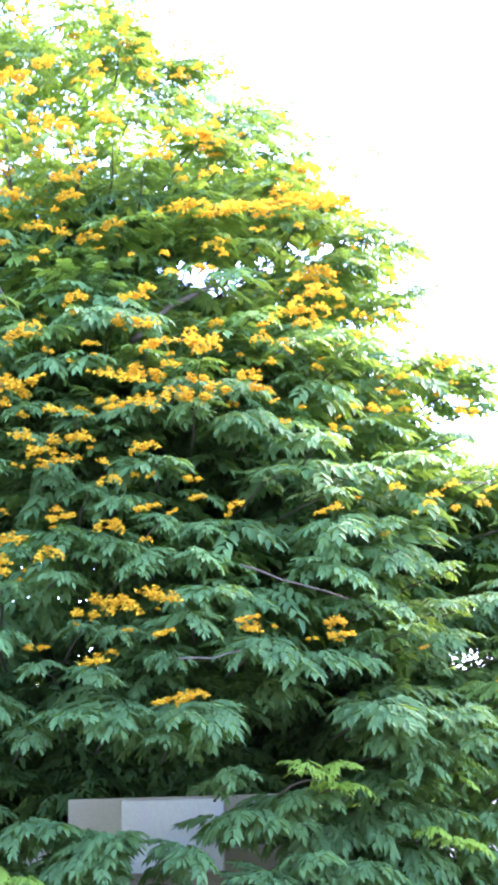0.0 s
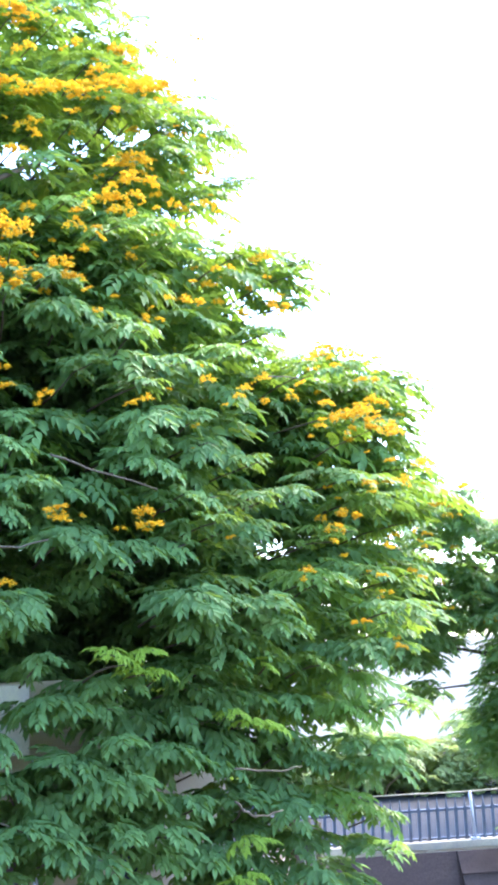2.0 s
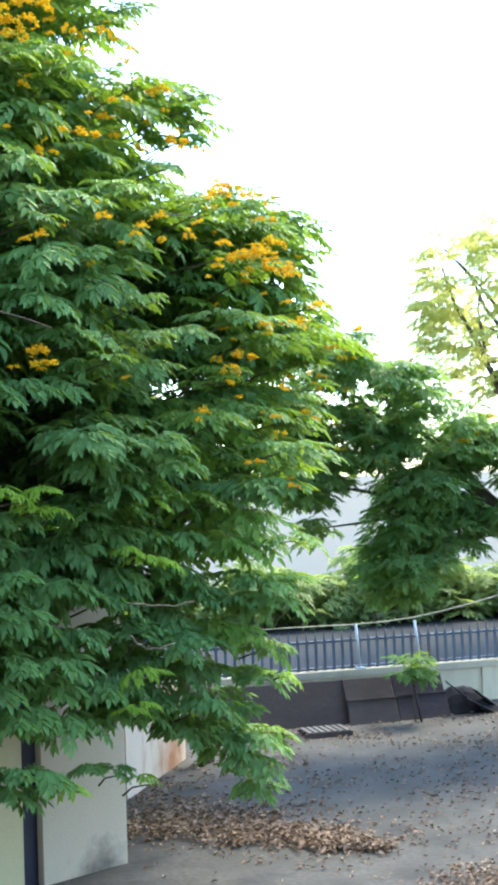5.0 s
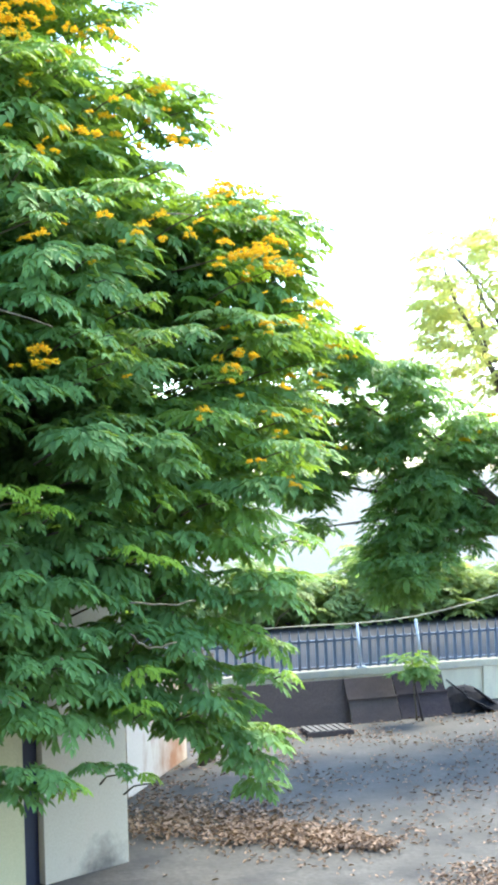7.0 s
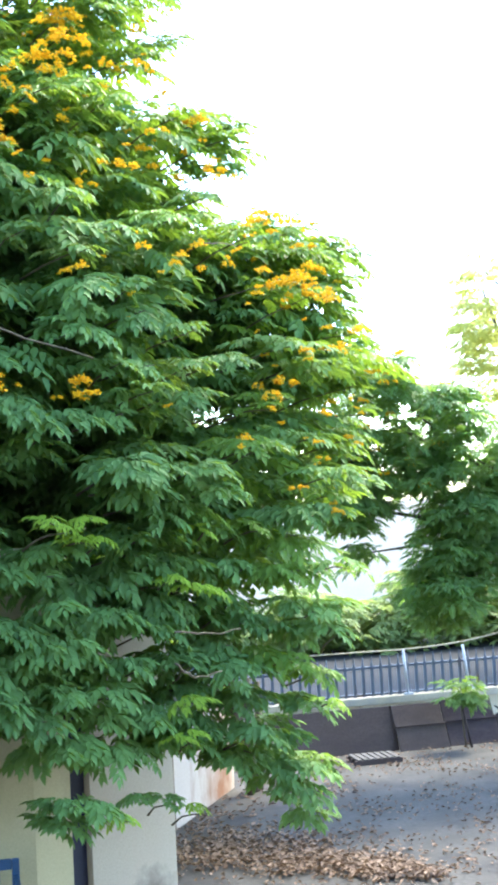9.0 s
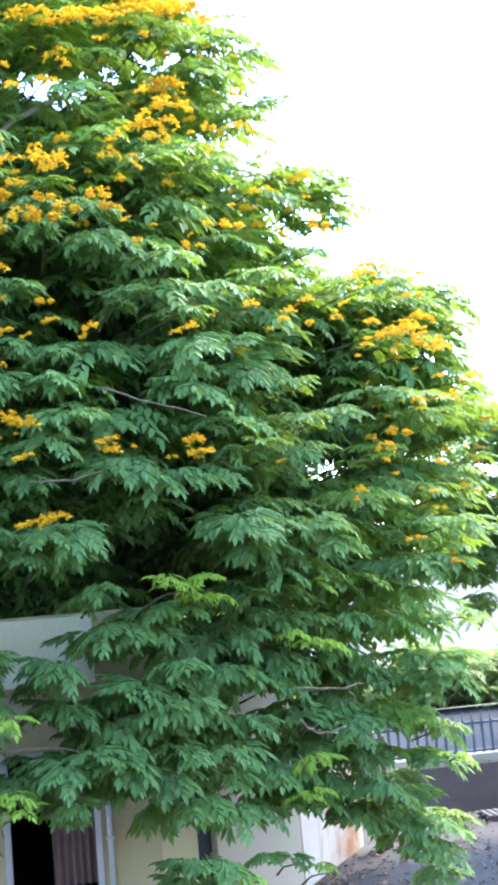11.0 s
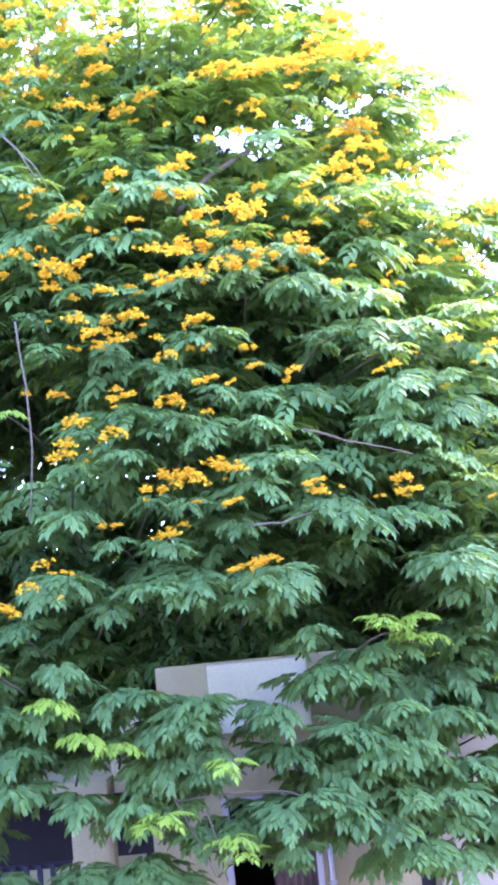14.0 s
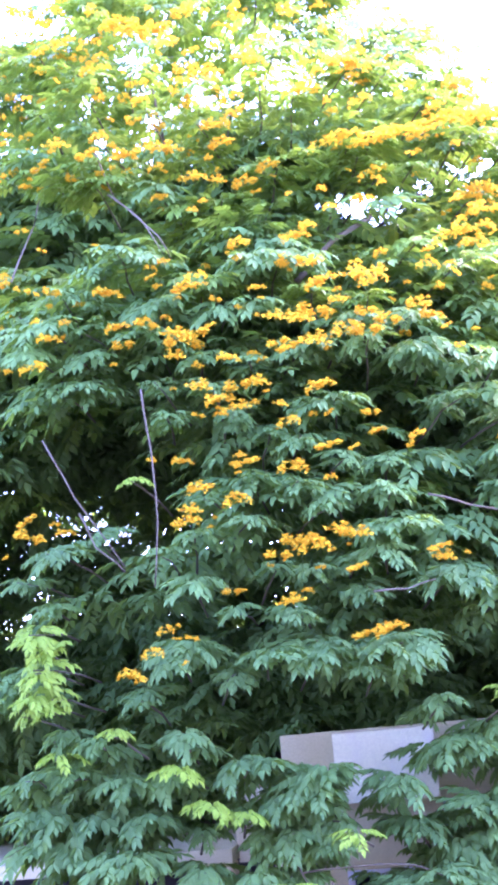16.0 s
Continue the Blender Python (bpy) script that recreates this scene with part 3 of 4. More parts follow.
BLOOM_D = [
    (1.56, 6.17, 1.00), (2.09, 6.25, 1.00), (3.18, 6.06, 3.00), (3.35, 6.03, 2.00), (2.47, 4.55, 1.00), (2.97, 5.07, 2.00), (3.17, 6.71, 2.00), (2.87, 6.71, 2.00),
    (1.46, 6.89, 2.00), (1.16, 8.59, 2.00), (0.96, 8.08, 2.00), (0.98, 7.85, 2.00), (0.45, 7.61, 1.00), (0.40, 6.97, 2.00), (0.54, 6.87, 1.00), (0.87, 9.25, 3.00),
    (1.29, 9.37, 3.00), (1.55, 9.45, 2.00), (1.02, 9.65, 2.00), (2.62, 6.53, 1.00), (3.22, 5.40, 1.00), (1.90, 6.13, 1.00), (3.40, 6.49, 2.00), (1.00, 5.96, 1.00),
    (1.93, 7.46, 1.00), (3.09, 6.05, 3.00), (3.30, 5.94, 3.00), (3.45, 6.25, 2.00), (3.37, 6.78, 2.00), (2.77, 6.61, 2.00), (2.32, 7.67, 2.00), (4.43, 5.34, 2.00),
]
BLOOM_E = [
    (3.71, 5.48, 2.00), (4.13, 5.75, 2.00), (2.81, 4.94, 2.00), (3.03, 4.09, 1.00), (3.37, 4.54, 1.00), (3.47, 4.38, 1.00), (3.53, 5.45, 1.00), (4.55, 5.25, 1.00),
    (2.37, 7.05, 2.00), (4.23, 5.04, 1.00), (3.41, 3.86, 1.00), (2.75, 6.10, 1.00), (2.67, 5.87, 1.00), (2.38, 6.10, 1.00), (3.43, 4.82, 1.00), (-1.83, 11.21, 2.00),
    (-0.82, 11.48, 2.00), (-0.63, 11.21, 1.00), (-1.64, 9.98, 2.00), (-0.90, 9.70, 2.00), (-0.43, 9.38, 2.00), (-0.21, 9.68, 2.00), (0.00, 9.67, 2.00), (-0.54, 10.33, 2.00),
    (0.15, 8.89, 3.00), (0.53, 8.94, 2.00), (0.71, 9.28, 2.00), (1.09, 9.58, 2.00), (0.82, 9.18, 2.00), (0.95, 7.98, 2.00), (0.36, 10.56, 1.00),
]
BLOOM_ALL = BLOOM + BLOOM_A + BLOOM_B + BLOOM_C + BLOOM_D + BLOOM_E
# bare and leafy twigs that show between the sprays
TWIGS = [
    [(-2.92, 9.88, 6.22), (-2.67, 9.85, 5.71), (-2.28, 9.84, 5.09)],
    [(-2.04, 9.82, 6.54), (-1.99, 9.82, 6.01), (-1.98, 9.83, 5.44), (-2.04, 9.83, 4.90)],
    [(-0.75, 11.10, 7.75), (-0.38, 11.15, 8.13), (0.15, 11.90, 8.68), (0.56, 12.15, 8.90)],
    [(0.21, 10.08, 5.45), (0.53, 10.17, 5.34), (1.10, 10.35, 5.19)],
    [(1.75, 10.80, 2.84), (1.97, 10.94, 2.80), (2.22, 11.09, 2.77), (2.42, 11.21, 2.79)],
    [(1.74, 10.80, 2.57), (1.82, 10.85, 2.48), (1.93, 10.92, 2.42), (2.05, 11.00, 2.41), (2.21, 11.09, 2.44)],
    [(-2.41, 10.72, 8.72), (-2.08, 10.57, 8.36), (-1.82, 10.14, 7.83)],
]
TWIGS_LOW = [
    [(-2.51, 10.66, 9.17), (-2.35, 10.73, 8.68), (-1.85, 10.11, 7.99), (-1.75, 10.13, 7.76)],
    [(-2.63, 9.84, 5.56), (-2.51, 9.84, 5.27), (-2.27, 9.83, 5.04)],
    [(-1.16, 10.75, 2.53), (-0.68, 10.75, 2.55), (-0.26, 10.75, 2.53), (-0.03, 10.75, 2.43)],
    [(-1.20, 10.75, 2.60), (-1.08, 10.75, 2.32), (-0.89, 10.75, 1.89)],
    [(-0.93, 10.75, 2.44), (-0.86, 10.75, 2.16), (-0.80, 10.75, 1.85)],
    [(-0.31, 9.97, 4.70), (-0.04, 10.04, 4.70), (0.19, 10.07, 4.76)],
    [(2.13, 10.92, 6.27), (2.31, 11.06, 6.32), (2.57, 11.27, 6.35)],
    [(-3.24, 10.26, 7.80), (-3.19, 10.91, 8.60), (-3.04, 10.74, 8.91)],
]

# dark openings between the boughs: x, z, half width, half height
HOLLOWS = [(-2.75, 5.95, 0.95, 0.85), (-2.45, 4.40, 1.0, 0.50), (0.35, 4.15, 0.75, 0.25), (-3.9, 5.2, 0.8, 0.9), (0.55, 5.64, 0.53, 0.29), (2.45, 6.03, 0.32, 0.37), (2.13, 5.78, 0.36, 0.36), (2.60, 5.66, 0.34, 0.22),
           (-1.48, 4.94, 0.55, 0.30), (0.99, 4.56, 0.43, 0.29), (-3.26, 8.57, 0.45, 0.28), (-2.55, 8.30, 0.60, 0.33), (0.19, 6.36, 0.53, 0.19),
           (-1.20, 4.07, 0.69, 0.23), (-1.68, 7.27, 0.35, 0.17)]


def in_hollow(p):
    return any(((p.x - x) / w) ** 2 + ((p.z - z) / h) ** 2 < 1.0 for x, z, w, h in HOLLOWS)


# openings through which the sky shows from the yard's near side: x, y, z, radius
SKY_GAPS = [
    (-1.96, 10.41, 9.12, 0.13), (-1.16, 10.76, 10.21, 0.14), (-0.69, 10.71, 9.86, 0.10), (-0.21, 10.53, 8.25, 0.13), (0.22, 10.61, 8.20, 0.12), (-0.53, 10.28, 8.15, 0.07),
    (0.48, 11.23, 8.53, 0.08), (0.95, 11.42, 8.87, 0.09), (0.43, 11.05, 9.19, 0.05), (-0.03, 10.27, 7.80, 0.06), (1.39, 10.99, 7.75, 0.07), (2.03, 11.04, 6.93, 0.11),
    (2.37, 11.26, 6.84, 0.11), (1.97, 10.81, 4.74, 0.07), (2.28, 10.98, 4.72, 0.05), (0.25, 10.26, 4.19, 0.06), (3.51, 11.92, 4.88, 0.13), (4.44, 13.21, 4.84, 0.12), (4.13, 13.21, 4.46, 0.11),
]
BALCONY = Vector((0.0, 0.0, 3.8))


def in_gap(p, clear=0.13):
    q = Vector(p) - BALCONY
    for x, y, z, r in SKY_GAPS:
        d = Vector((x, y, z)) - BALCONY
        if (q - d * (q.y / d.y)).length < (r + clear) * max(1.0, q.y / d.y) * (1.0 + 0.5 * noise.noise(q * 1.7)):
            return True
    return False


def crown_edge(z):
    return float(np.interp(z, PROFILE_Z, PROFILE_X))


def crown_point(z, theta, r):
    """A point of the crown: theta 0 is +x, -90 degrees faces the open yard. Boughs swell and shrink in flat shelves."""
    hw = crown_edge(z) - AXIS.x
    depth = 4.1 * min(1.0, hw / 5.2) ** 0.7
    lobe = 1.0 + 0.20 * noise.noise(Vector((theta * 3.2, z * 1.5, 3.1))) + 0.08 * noise.noise(Vector((theta * 8.0, z * 3.0, 7.7)))
    side = 1.0 + (lobe - 1.0) * 0.6
    return Vector((AXIS.x + hw * r * side * math.cos(theta), AXIS.y + depth * r * lobe * math.sin(theta), z))


def inside_house(p):
    return p.y > WALL_Y - 0.55 and p.z < (3.75 if p.x > -2.1 else 2.75) and p.x < 2.3


def outward(p):
    return math.atan2(p[1] - AXIS.y, p[0] - AXIS.x)


def front_y(x, z):
    """Depth of the crown's face over the yard."""
    hw = crown_edge(z) - AXIS.x
    u = abs(x - AXIS.x) / hw
    if u >= 0.98:
        return 13.2
    y = AXIS.y - 4.1 * min(1.0, hw / 5.2) ** 0.7 * math.sqrt(1.0 - u * u)
    return y if z > 4.3 else min(y + 0.35 * min(1.0, (4.3 - z) / 0.6), 11.5)


tree = tagged(new("flowering_tree"), "tall broad tree with feathery green leaves and golden blossom", "tree")
part("trunk", tube(bend((-2.0, 17.2, 0), (-2.0, 15.9, 6.0), 0.2, 6, 3), [0.34, 0.30, 0.26, 0.23, 0.2, 0.17, 0.14], 12), BARK, tree)
part("stem", tube(bend((3.8, 17.2, 0), (2.2, 15.4, 5.2), 0.15, 6, 9), [0.085, 0.08, 0.075, 0.07, 0.06, 0.05, 0.04], 9), BARK, tree)
rng = random.Random(11)
for i in range(16):
    z0 = rng.uniform(3.9, 8.0)
    th = -math.pi * (i + 0.5) / 16
    end = crown_point(min(z0 + rng.uniform(0.5, 3.0), 11.8), th, 0.60)
    start = Vector((-2.0, 16.3 - (z0 - 4) * 0.12, z0))
    run = bend(start, end, 0.3, 6, i)
    if any(in_hollow(q) for q in run):
        continue
    part("limb", tube(run, [0.07, 0.055, 0.042, 0.032, 0.024, 0.017, 0.01], 7), BARK, tree)
for i, pts in enumerate(TWIGS + TWIGS_LOW):
    k_in = 0.94 if pts[0][0] > 1.5 and pts[0][2] < 3 else 0.975
    pts = [Vector(p) * k_in + Vector((0, 0, 3.8 * (1 - k_in))) for p in pts]
    line = [q for k in range(len(pts) - 1) for q in bend(pts[k], pts[k + 1], 0.012, 3, i * 7 + k)[:-1]] + [pts[-1]]
    n = len(line)
    part("twig", tube(line, [0.009 - 0.004 * k / (n - 1) for k in range(n)] if i != 2 else [0.032 - 0.016 * k / (n - 1) for k in range(n)], 6), BARK, tree)

chunks, sunlit_chunks = [], []


def add_spray(p, spread=0.6, lo=0.85, hi=1.2):
    """One spray at p; high and right-hand boughs get the sunlit colour more often."""
    if in_gap(p):
        return
    target = sunlit_chunks if rng.random() < min(0.6, max(0.03, (p.z - 5.5) * 0.09 + (0.42 if p.x > 2.7 and p.z > 3.0 else 0.0))) else chunks
    target.append(placed(SPRAYS[rng.randrange(8)], p, outward(p) + rng.uniform(-spread, spread), rng.uniform(-0.30, 0.22), rng.uniform(-0.25, 0.25), rng.uniform(lo, hi)))


# boughs set back behind the outer shelves, each a fan of sprays
z = 2.6
while z < 14.0:
    hw = crown_edge(z) - AXIS.x
    steps = max(3, int(hw * 2.6 / 0.80))
    for k in range(steps):
        theta = 0.2 - (k + rng.uniform(0.1, 0.9)) / steps * (math.pi * 0.93)
        tip = crown_point(z + rng.uniform(-0.26, 0.26), theta, rng.uniform(0.70, 0.86) if z < 8.8 else rng.uniform(0.85, 1.0))
        if inside_house(tip) or in_hollow(tip) or tip.z < 4.3 and tip.x < 2.6:
            continue
        if noise.noise(Vector((tip.x * 0.8, tip.y * 0.8, tip.z * 1.1))) < -0.12:
            continue
        o = outward(tip)
        for _ in range(rng.choice((3, 4, 4)) if tip.z < 9 else rng.choice((2, 3, 3))):
            inw, side = rng.uniform(0, 0.55), rng.uniform(-0.48, 0.48)
            p = tip + Vector((-math.cos(o) * inw - math.sin(o) * side, -math.sin(o) * inw + math.cos(o) * side, 0.10 * inw - 0.12 * abs(side) + rng.uniform(-0.07, 0.07)))
            if not in_hollow(p):
                add_spray(p)
    z += 0.54
# the far side and the deeper shell, thinner
for _ in range(1250):
    z = rng.uniform(3.0, 13.4)
    if rng.random() > (crown_edge(z) - AXIS.x) / 6.5:
        continue
    p = crown_point(z, rng.uniform(-0.3, math.pi + 0.3), rng.uniform(0.70, 0.98))
    if p.x < -1.2 and 5.0 < p.z < 7.4 and rng.random() < 0.5:
        continue
    if not inside_house(p):
        add_spray(p, 0.9, 1.2, 1.8)
# leaves along the boughs, between the shell and the heart of the crown
for _ in range(1000):
    p = crown_point(rng.uniform(4.0, 8.3), -rng.uniform(0.15, 3.0), rng.uniform(0.5, 0.84))
    if not in_hollow(p) and not inside_house(p):
        add_spray(p, 0.9, 1.1, 1.6)
# sprays whose yellow-green colour stands for sun on the crown
foliage("fresh_foliage", sunlit_chunks, SUNLIT_LEAF, tree, "yellow-green sun-coloured leaves of the upper boughs")
foliage("foliage", chunks, LEAF, tree, "dense green feathered leaves")
chunks = []
for _ in range(4200):
    z = rng.uniform(2.2, 10.4)
    p = crown_point(z, rng.uniform(-math.pi, math.pi), math.sqrt(rng.uniform(0.02, 0.50)))
    if inside_house(p) or (-2.0 < p.x < 2.2 and p.z < 3.9) or p.y < (13.7 if p.z < 8 else 12.6) or (p.x < -1.2 and 5.0 < p.z < 6.8 and rng.random() < 0.42):
        continue
    if len(chunks) < 2000 and not in_gap(p):
        chunks.append(placed(SPRAYS[rng.randrange(8)], p, rng.uniform(0, 6.3), rng.uniform(-0.5, 0.3), rng.uniform(-0.5, 0.5), rng.uniform(1.2, 1.9)))
for lo, hi, n, big in (((-8.5, 16.7, 2.0), (2.6, 17.6, 5.2), 330, 1.6), ((-3.4, 12.8, 3.55), (2.9, 16.3, 4.7), 330, 1.25), ((2.2, 13.6, 4.0), (4.3, 15.4, 6.9), 170, 1.35)):
    for _ in range(n):
        p = tuple(rng.uniform(u, v) for u, v in zip(lo, hi))
        if not in_gap(p, 0.05):
            chunks.append(placed(SPRAYS[rng.randrange(8)], p, rng.uniform(0, 6.3), rng.uniform(-0.4, 0.3), 0.0, big * rng.uniform(0.8, 1.2)))
foliage("inner_foliage", chunks, LEAF, tree, "shaded inner leaves")


def bough(x, z, width, templates, material, label, lift=0.0, rows=2, droop=0.0, tilt=0.0):
    """A shelf of leaf sprays at the crown's face, lower at its ends, on a twig that runs back into the crown."""
    base = Vector((x, front_y(x, z) - lift, z - 0.08))
    o = outward(base)
    o = -math.pi / 2 + (o + math.pi / 2) * 0.6
    ahead, across = Vector((math.cos(o), math.sin(o), 0)), Vector((-math.sin(o), math.cos(o), 0))
    n = max(1, round((width - 0.18) / 0.24))
    size = min(1.0, max(0.62, width / 0.50))
    sprays = []
    for row in range(rows):
        for k in range(n):
            s = ((k + 0.5) / n - 0.5 + rng.uniform(-0.12, 0.12) / n) if n > 1 else rng.uniform(-0.1, 0.1)
            p = base + across * (s * max(0.0, width - 0.24)) - ahead * (0.10 + row * 0.30 + rng.uniform(0, 0.12)) + Vector((0, 0, -0.30 * width * s * s * 2 + row * 0.03 + rng.uniform(-0.035, 0.035) - droop * row))
            sprays.append(placed(templates[rng.randrange(len(templates))], p - base, o + s * 1.3 + rng.uniform(-0.4, 0.4), rng.uniform(-0.20, 0.12) - tilt * rng.uniform(0.3, 1.2), rng.uniform(-0.25, 0.25), size * rng.uniform(0.85, 1.1)))
    verts = np.concatenate(sprays)
    ob = new("leafy_bough", mesh_of("leafy_bough", verts, quads_for(len(verts)), material))
    ob.parent = tree
    ob.location = base
    tagged(ob, label, kind="stuff")
    back = Vector((0, 0, 0)) - ahead * (0.9 if z > 4 else 0.4) + Vector((rng.uniform(-0.2, 0.2), 0, rng.uniform(-0.25, -0.05)))
    part("twig", tube(bend(back, (0, 0, -0.03), 0.05, 3, int(x * 90 + z * 700)), [0.011, 0.009, 0.007, 0.004], 5), BARK, ob)


bough(1.78, 1.36, 0.30, BROAD_SPRAYS, LEAF, "", 0.0, 1)
bough(1.50, 1.46, 0.28, BROAD_SPRAYS, LEAF, "", 0.0, 1)
for x, z, w in SHELF_ALL:
    if 1.15 < x < 2.25 and z < 1.88:
        continue
    low = z < 3.95
    # half of the right-hand and high boughs get the sun-coloured leaf copy
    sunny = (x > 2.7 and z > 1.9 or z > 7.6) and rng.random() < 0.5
    bough(x, z, w, BROAD_SPRAYS if low else FINE_SPRAYS, SUNLIT_LEAF if sunny else LEAF, "yellow-green leaves in sunlit colour" if sunny else "", rng.uniform(-0.12, 0.16), 3 if low and (z > 2.6 or x < 0.3) else 2, 0.09 if low and x < 1.5 else 0.0, 0.2)
# loose sprays at the rim of the crown against the sky
for x, z, w in ((2.59, 9.21, 0.34), (2.38, 9.10, 0.3), (0.16, 12.2, 0.34), (-0.12, 12.0, 0.36), (1.05, 11.5, 0.34), (0.72, 11.42, 0.4), (2.89, 8.21, 0.5), (3.16, 7.97, 0.5), (2.63, 8.08, 0.5), (3.02, 7.71, 0.45), (3.2, 8.2, 0.35)):
    bough(x, z, w, FINE_SPRAYS, LEAF, "", rng.uniform(-0.1, 0.3))
# lower boughs that close the screen of leaves before the house
for _ in range(64):
    x, z = rng.uniform(-3.5, 1.0), rng.uniform(1.9, 3.5)
    if -1.0 < x < 0.35 and z > 2.75 or x > -0.4 and z < 2.45 or x > -0.9 and z < 2.3 and rng.random() < 0.6:
        continue
    bough(x, z, rng.uniform(0.35, 0.6), BROAD_SPRAYS, LEAF, "", -0.28, 2, 0.05, 0.25)
for x, z, w in ((1.98, 2.35, 0.5), (1.90, 2.62, 0.5), (2.22, 2.40, 0.45), (1.75, 2.2, 0.45), (2.25, 2.95, 0.5), (2.4, 2.72, 0.5), (2.6, 2.92, 0.45), (1.93, 3.12, 0.5), (2.25, 3.16, 0.5), (2.52, 3.10, 0.45), (2.18, 2.05, 0.45)):
    bough(x, z, w, BROAD_SPRAYS, LEAF, "", -0.1, 3, 0.08, 0.2)
for x, z, w in SUNLIT_SHELF_ALL:
    # sunlight on these shelves is mostly painted by the yellower leaf
    bough(x, z, w, FINE_SPRAYS, SUNLIT_LEAF if rng.random() < 0.72 else LEAF, "yellow-green leaves in sunlit colour", rng.uniform(-0.05, 0.1))
for x, z, w in YOUNG_TIP:
    bough(x, z, w, YOUNG_SPRAYS, YOUNG, "fresh lime-green leaves", 0.28, 1)
# a hanging shoot of pale young leaves
for x, z, w in ((-3.08, 4.72, 0.4), (-2.95, 4.58, 0.34), (-3.06, 4.44, 0.4), (-3.14, 4.25, 0.36), (-2.94, 4.20, 0.3), (-3.22, 4.09, 0.3)):
    bough(x, z, w, YOUNG_SPRAYS, YOUNG, "fresh lime-green leaves", 0.2, 1, 0.0, 0.7)
for x, z, big in BLOOM_ALL:
    for k in range(1 if big < 3 else 2):
        s = (0.50, 0.78, 0.95)[int(big) - 1] * rng.uniform(0.8, 1.15)
        at = Vector((x + (0.0 if k == 0 else rng.choice((-0.16, 0.16))), front_y(x, z) - 0.26, z - 0.05 - 0.04 * k))
        o = new("blossom", FLOWER_MESH[rng.randrange(len(FLOWER_MESH))])
        o.parent = tree
        o.matrix_basis = Matrix.LocRotScale(at, Euler((rng.uniform(0.1, 0.5), rng.uniform(-0.25, 0.25), rng.uniform(-0.4, 0.4))), (s * rng.uniform(0.9, 1.2), s, s))
        tagged(o, "golden orange blossom", kind="stuff")
chunks = []
for x, z, big in BLOOM_ALL:
    for _ in range(1 if big < 3 else 2):
        at = (x + rng.gauss(0, 0.15), front_y(x, z) - rng.uniform(0.05, 0.28), z - 0.06 + rng.gauss(0, 0.06))
        chunks.append(placed(FLOWERS[rng.randrange(6)], at, rng.uniform(0, 6.3), rng.uniform(-0.3, 0.3), rng.uniform(-0.4, 0.4), rng.uniform(0.22, 0.45)))
for _ in range(620):
    z = rng.uniform(6.4, 13.0)
    p = crown_point(z, -rng.uniform(0.2, 2.9), rng.uniform(0.90, 1.05))
    if rng.random() < (p.x + 3) / 8 or rng.random() > (z - 5.5) / 4.0 or in_hollow(p) or in_gap(p, 0.0):
        continue
    for _ in range(rng.choice((1, 1, 2, 3))):
        q = p + Vector((rng.gauss(0, 0.20), rng.gauss(0, 0.16), rng.gauss(0, 0.13)))
        chunks.append(placed(FLOWERS[rng.randrange(6)], q, rng.uniform(0, 6.3), rng.uniform(-0.3, 0.3), rng.uniform(-0.5, 0.5), rng.uniform(0.25, 0.60)))
for _ in range(60):
    p = crown_point(rng.uniform(4.4, 8.5), -rng.uniform(0.1, 1.0), rng.uniform(0.95, 1.02))
    chunks.append(placed(FLOWERS[rng.randrange(4)], p, rng.uniform(0, 6.3), 0.0, rng.uniform(-0.5, 0.5), rng.uniform(0.25, 0.5)))
foliage("scattered_blossom", chunks, PETAL, tree, "small golden blossoms among the upper leaves")


# ---------------------------------------------------------------- other trees and shrubs
def crown_tree(name, label, trunk, centre, radii, count, size, material, seed, gap):
    """A smaller tree: trunk, limbs and an uneven crown of sprays in a swollen ellipsoid."""
    rnd = random.Random(seed)
    t = tagged(new(name), label, "tree")
    c = Vector(centre)
    fork = Vector((trunk[0] * 0.4 + c.x * 0.6, trunk[1] * 0.4 + c.y * 0.6, c.z - radii[2] * 0.5))
    part("trunk", tube(bend(trunk, fork, 0.2, 5, seed), [0.17, 0.15, 0.13, 0.115, 0.10, 0.085], 9), BARK, t)
    for i in range(9):
        u = i * 2.4 + rnd.uniform(-0.3, 0.3)
        e = c + Vector((math.cos(u) * radii[0] * 0.75, math.sin(u) * radii[1] * 0.75, radii[2] * rnd.uniform(-0.3, 0.85)))
        part("limb", tube(bend(fork, e, 0.25, 5, seed + i), [0.07, 0.06, 0.048, 0.036, 0.026, 0.015], 6), BARK, t)
    parts = []
    while len(parts) < count:
        d = Vector((rnd.gauss(0, 1), rnd.gauss(0, 1), rnd.gauss(0, 1))).normalized()
        r = rnd.uniform(0.45, 1.0) ** 0.6 * (1 + 0.30 * noise.noise(d * 2.3 + Vector((seed, 0, 0))))
        p = c + Vector((d.x * radii[0], d.y * radii[1], d.z * radii[2])) * r
        if noise.noise(p * 0.9 + Vector((seed, 5, 0))) < gap:
            continue
        parts.append(placed(SPRAYS[rnd.randrange(8)], p, math.atan2(d.y, d.x) + rnd.uniform(-0.8, 0.8), rnd.uniform(-0.4, 0.2), rnd.uniform(-0.4, 0.4), size * rnd.uniform(0.8, 1.3)))
    foliage("foliage", parts, material, t, "")
    return t


second = tagged(new("flowering_tree"), "smaller flowering tree with drooping boughs over the fence", "tree")
rnd2 = random.Random(21)
part("trunk", tube(bend((10.6, 18.4, 0), (8.9, 17.7, 3.0), 0.15, 5, 21), [0.17, 0.15, 0.13, 0.115, 0.10, 0.085], 9), BARK, second)
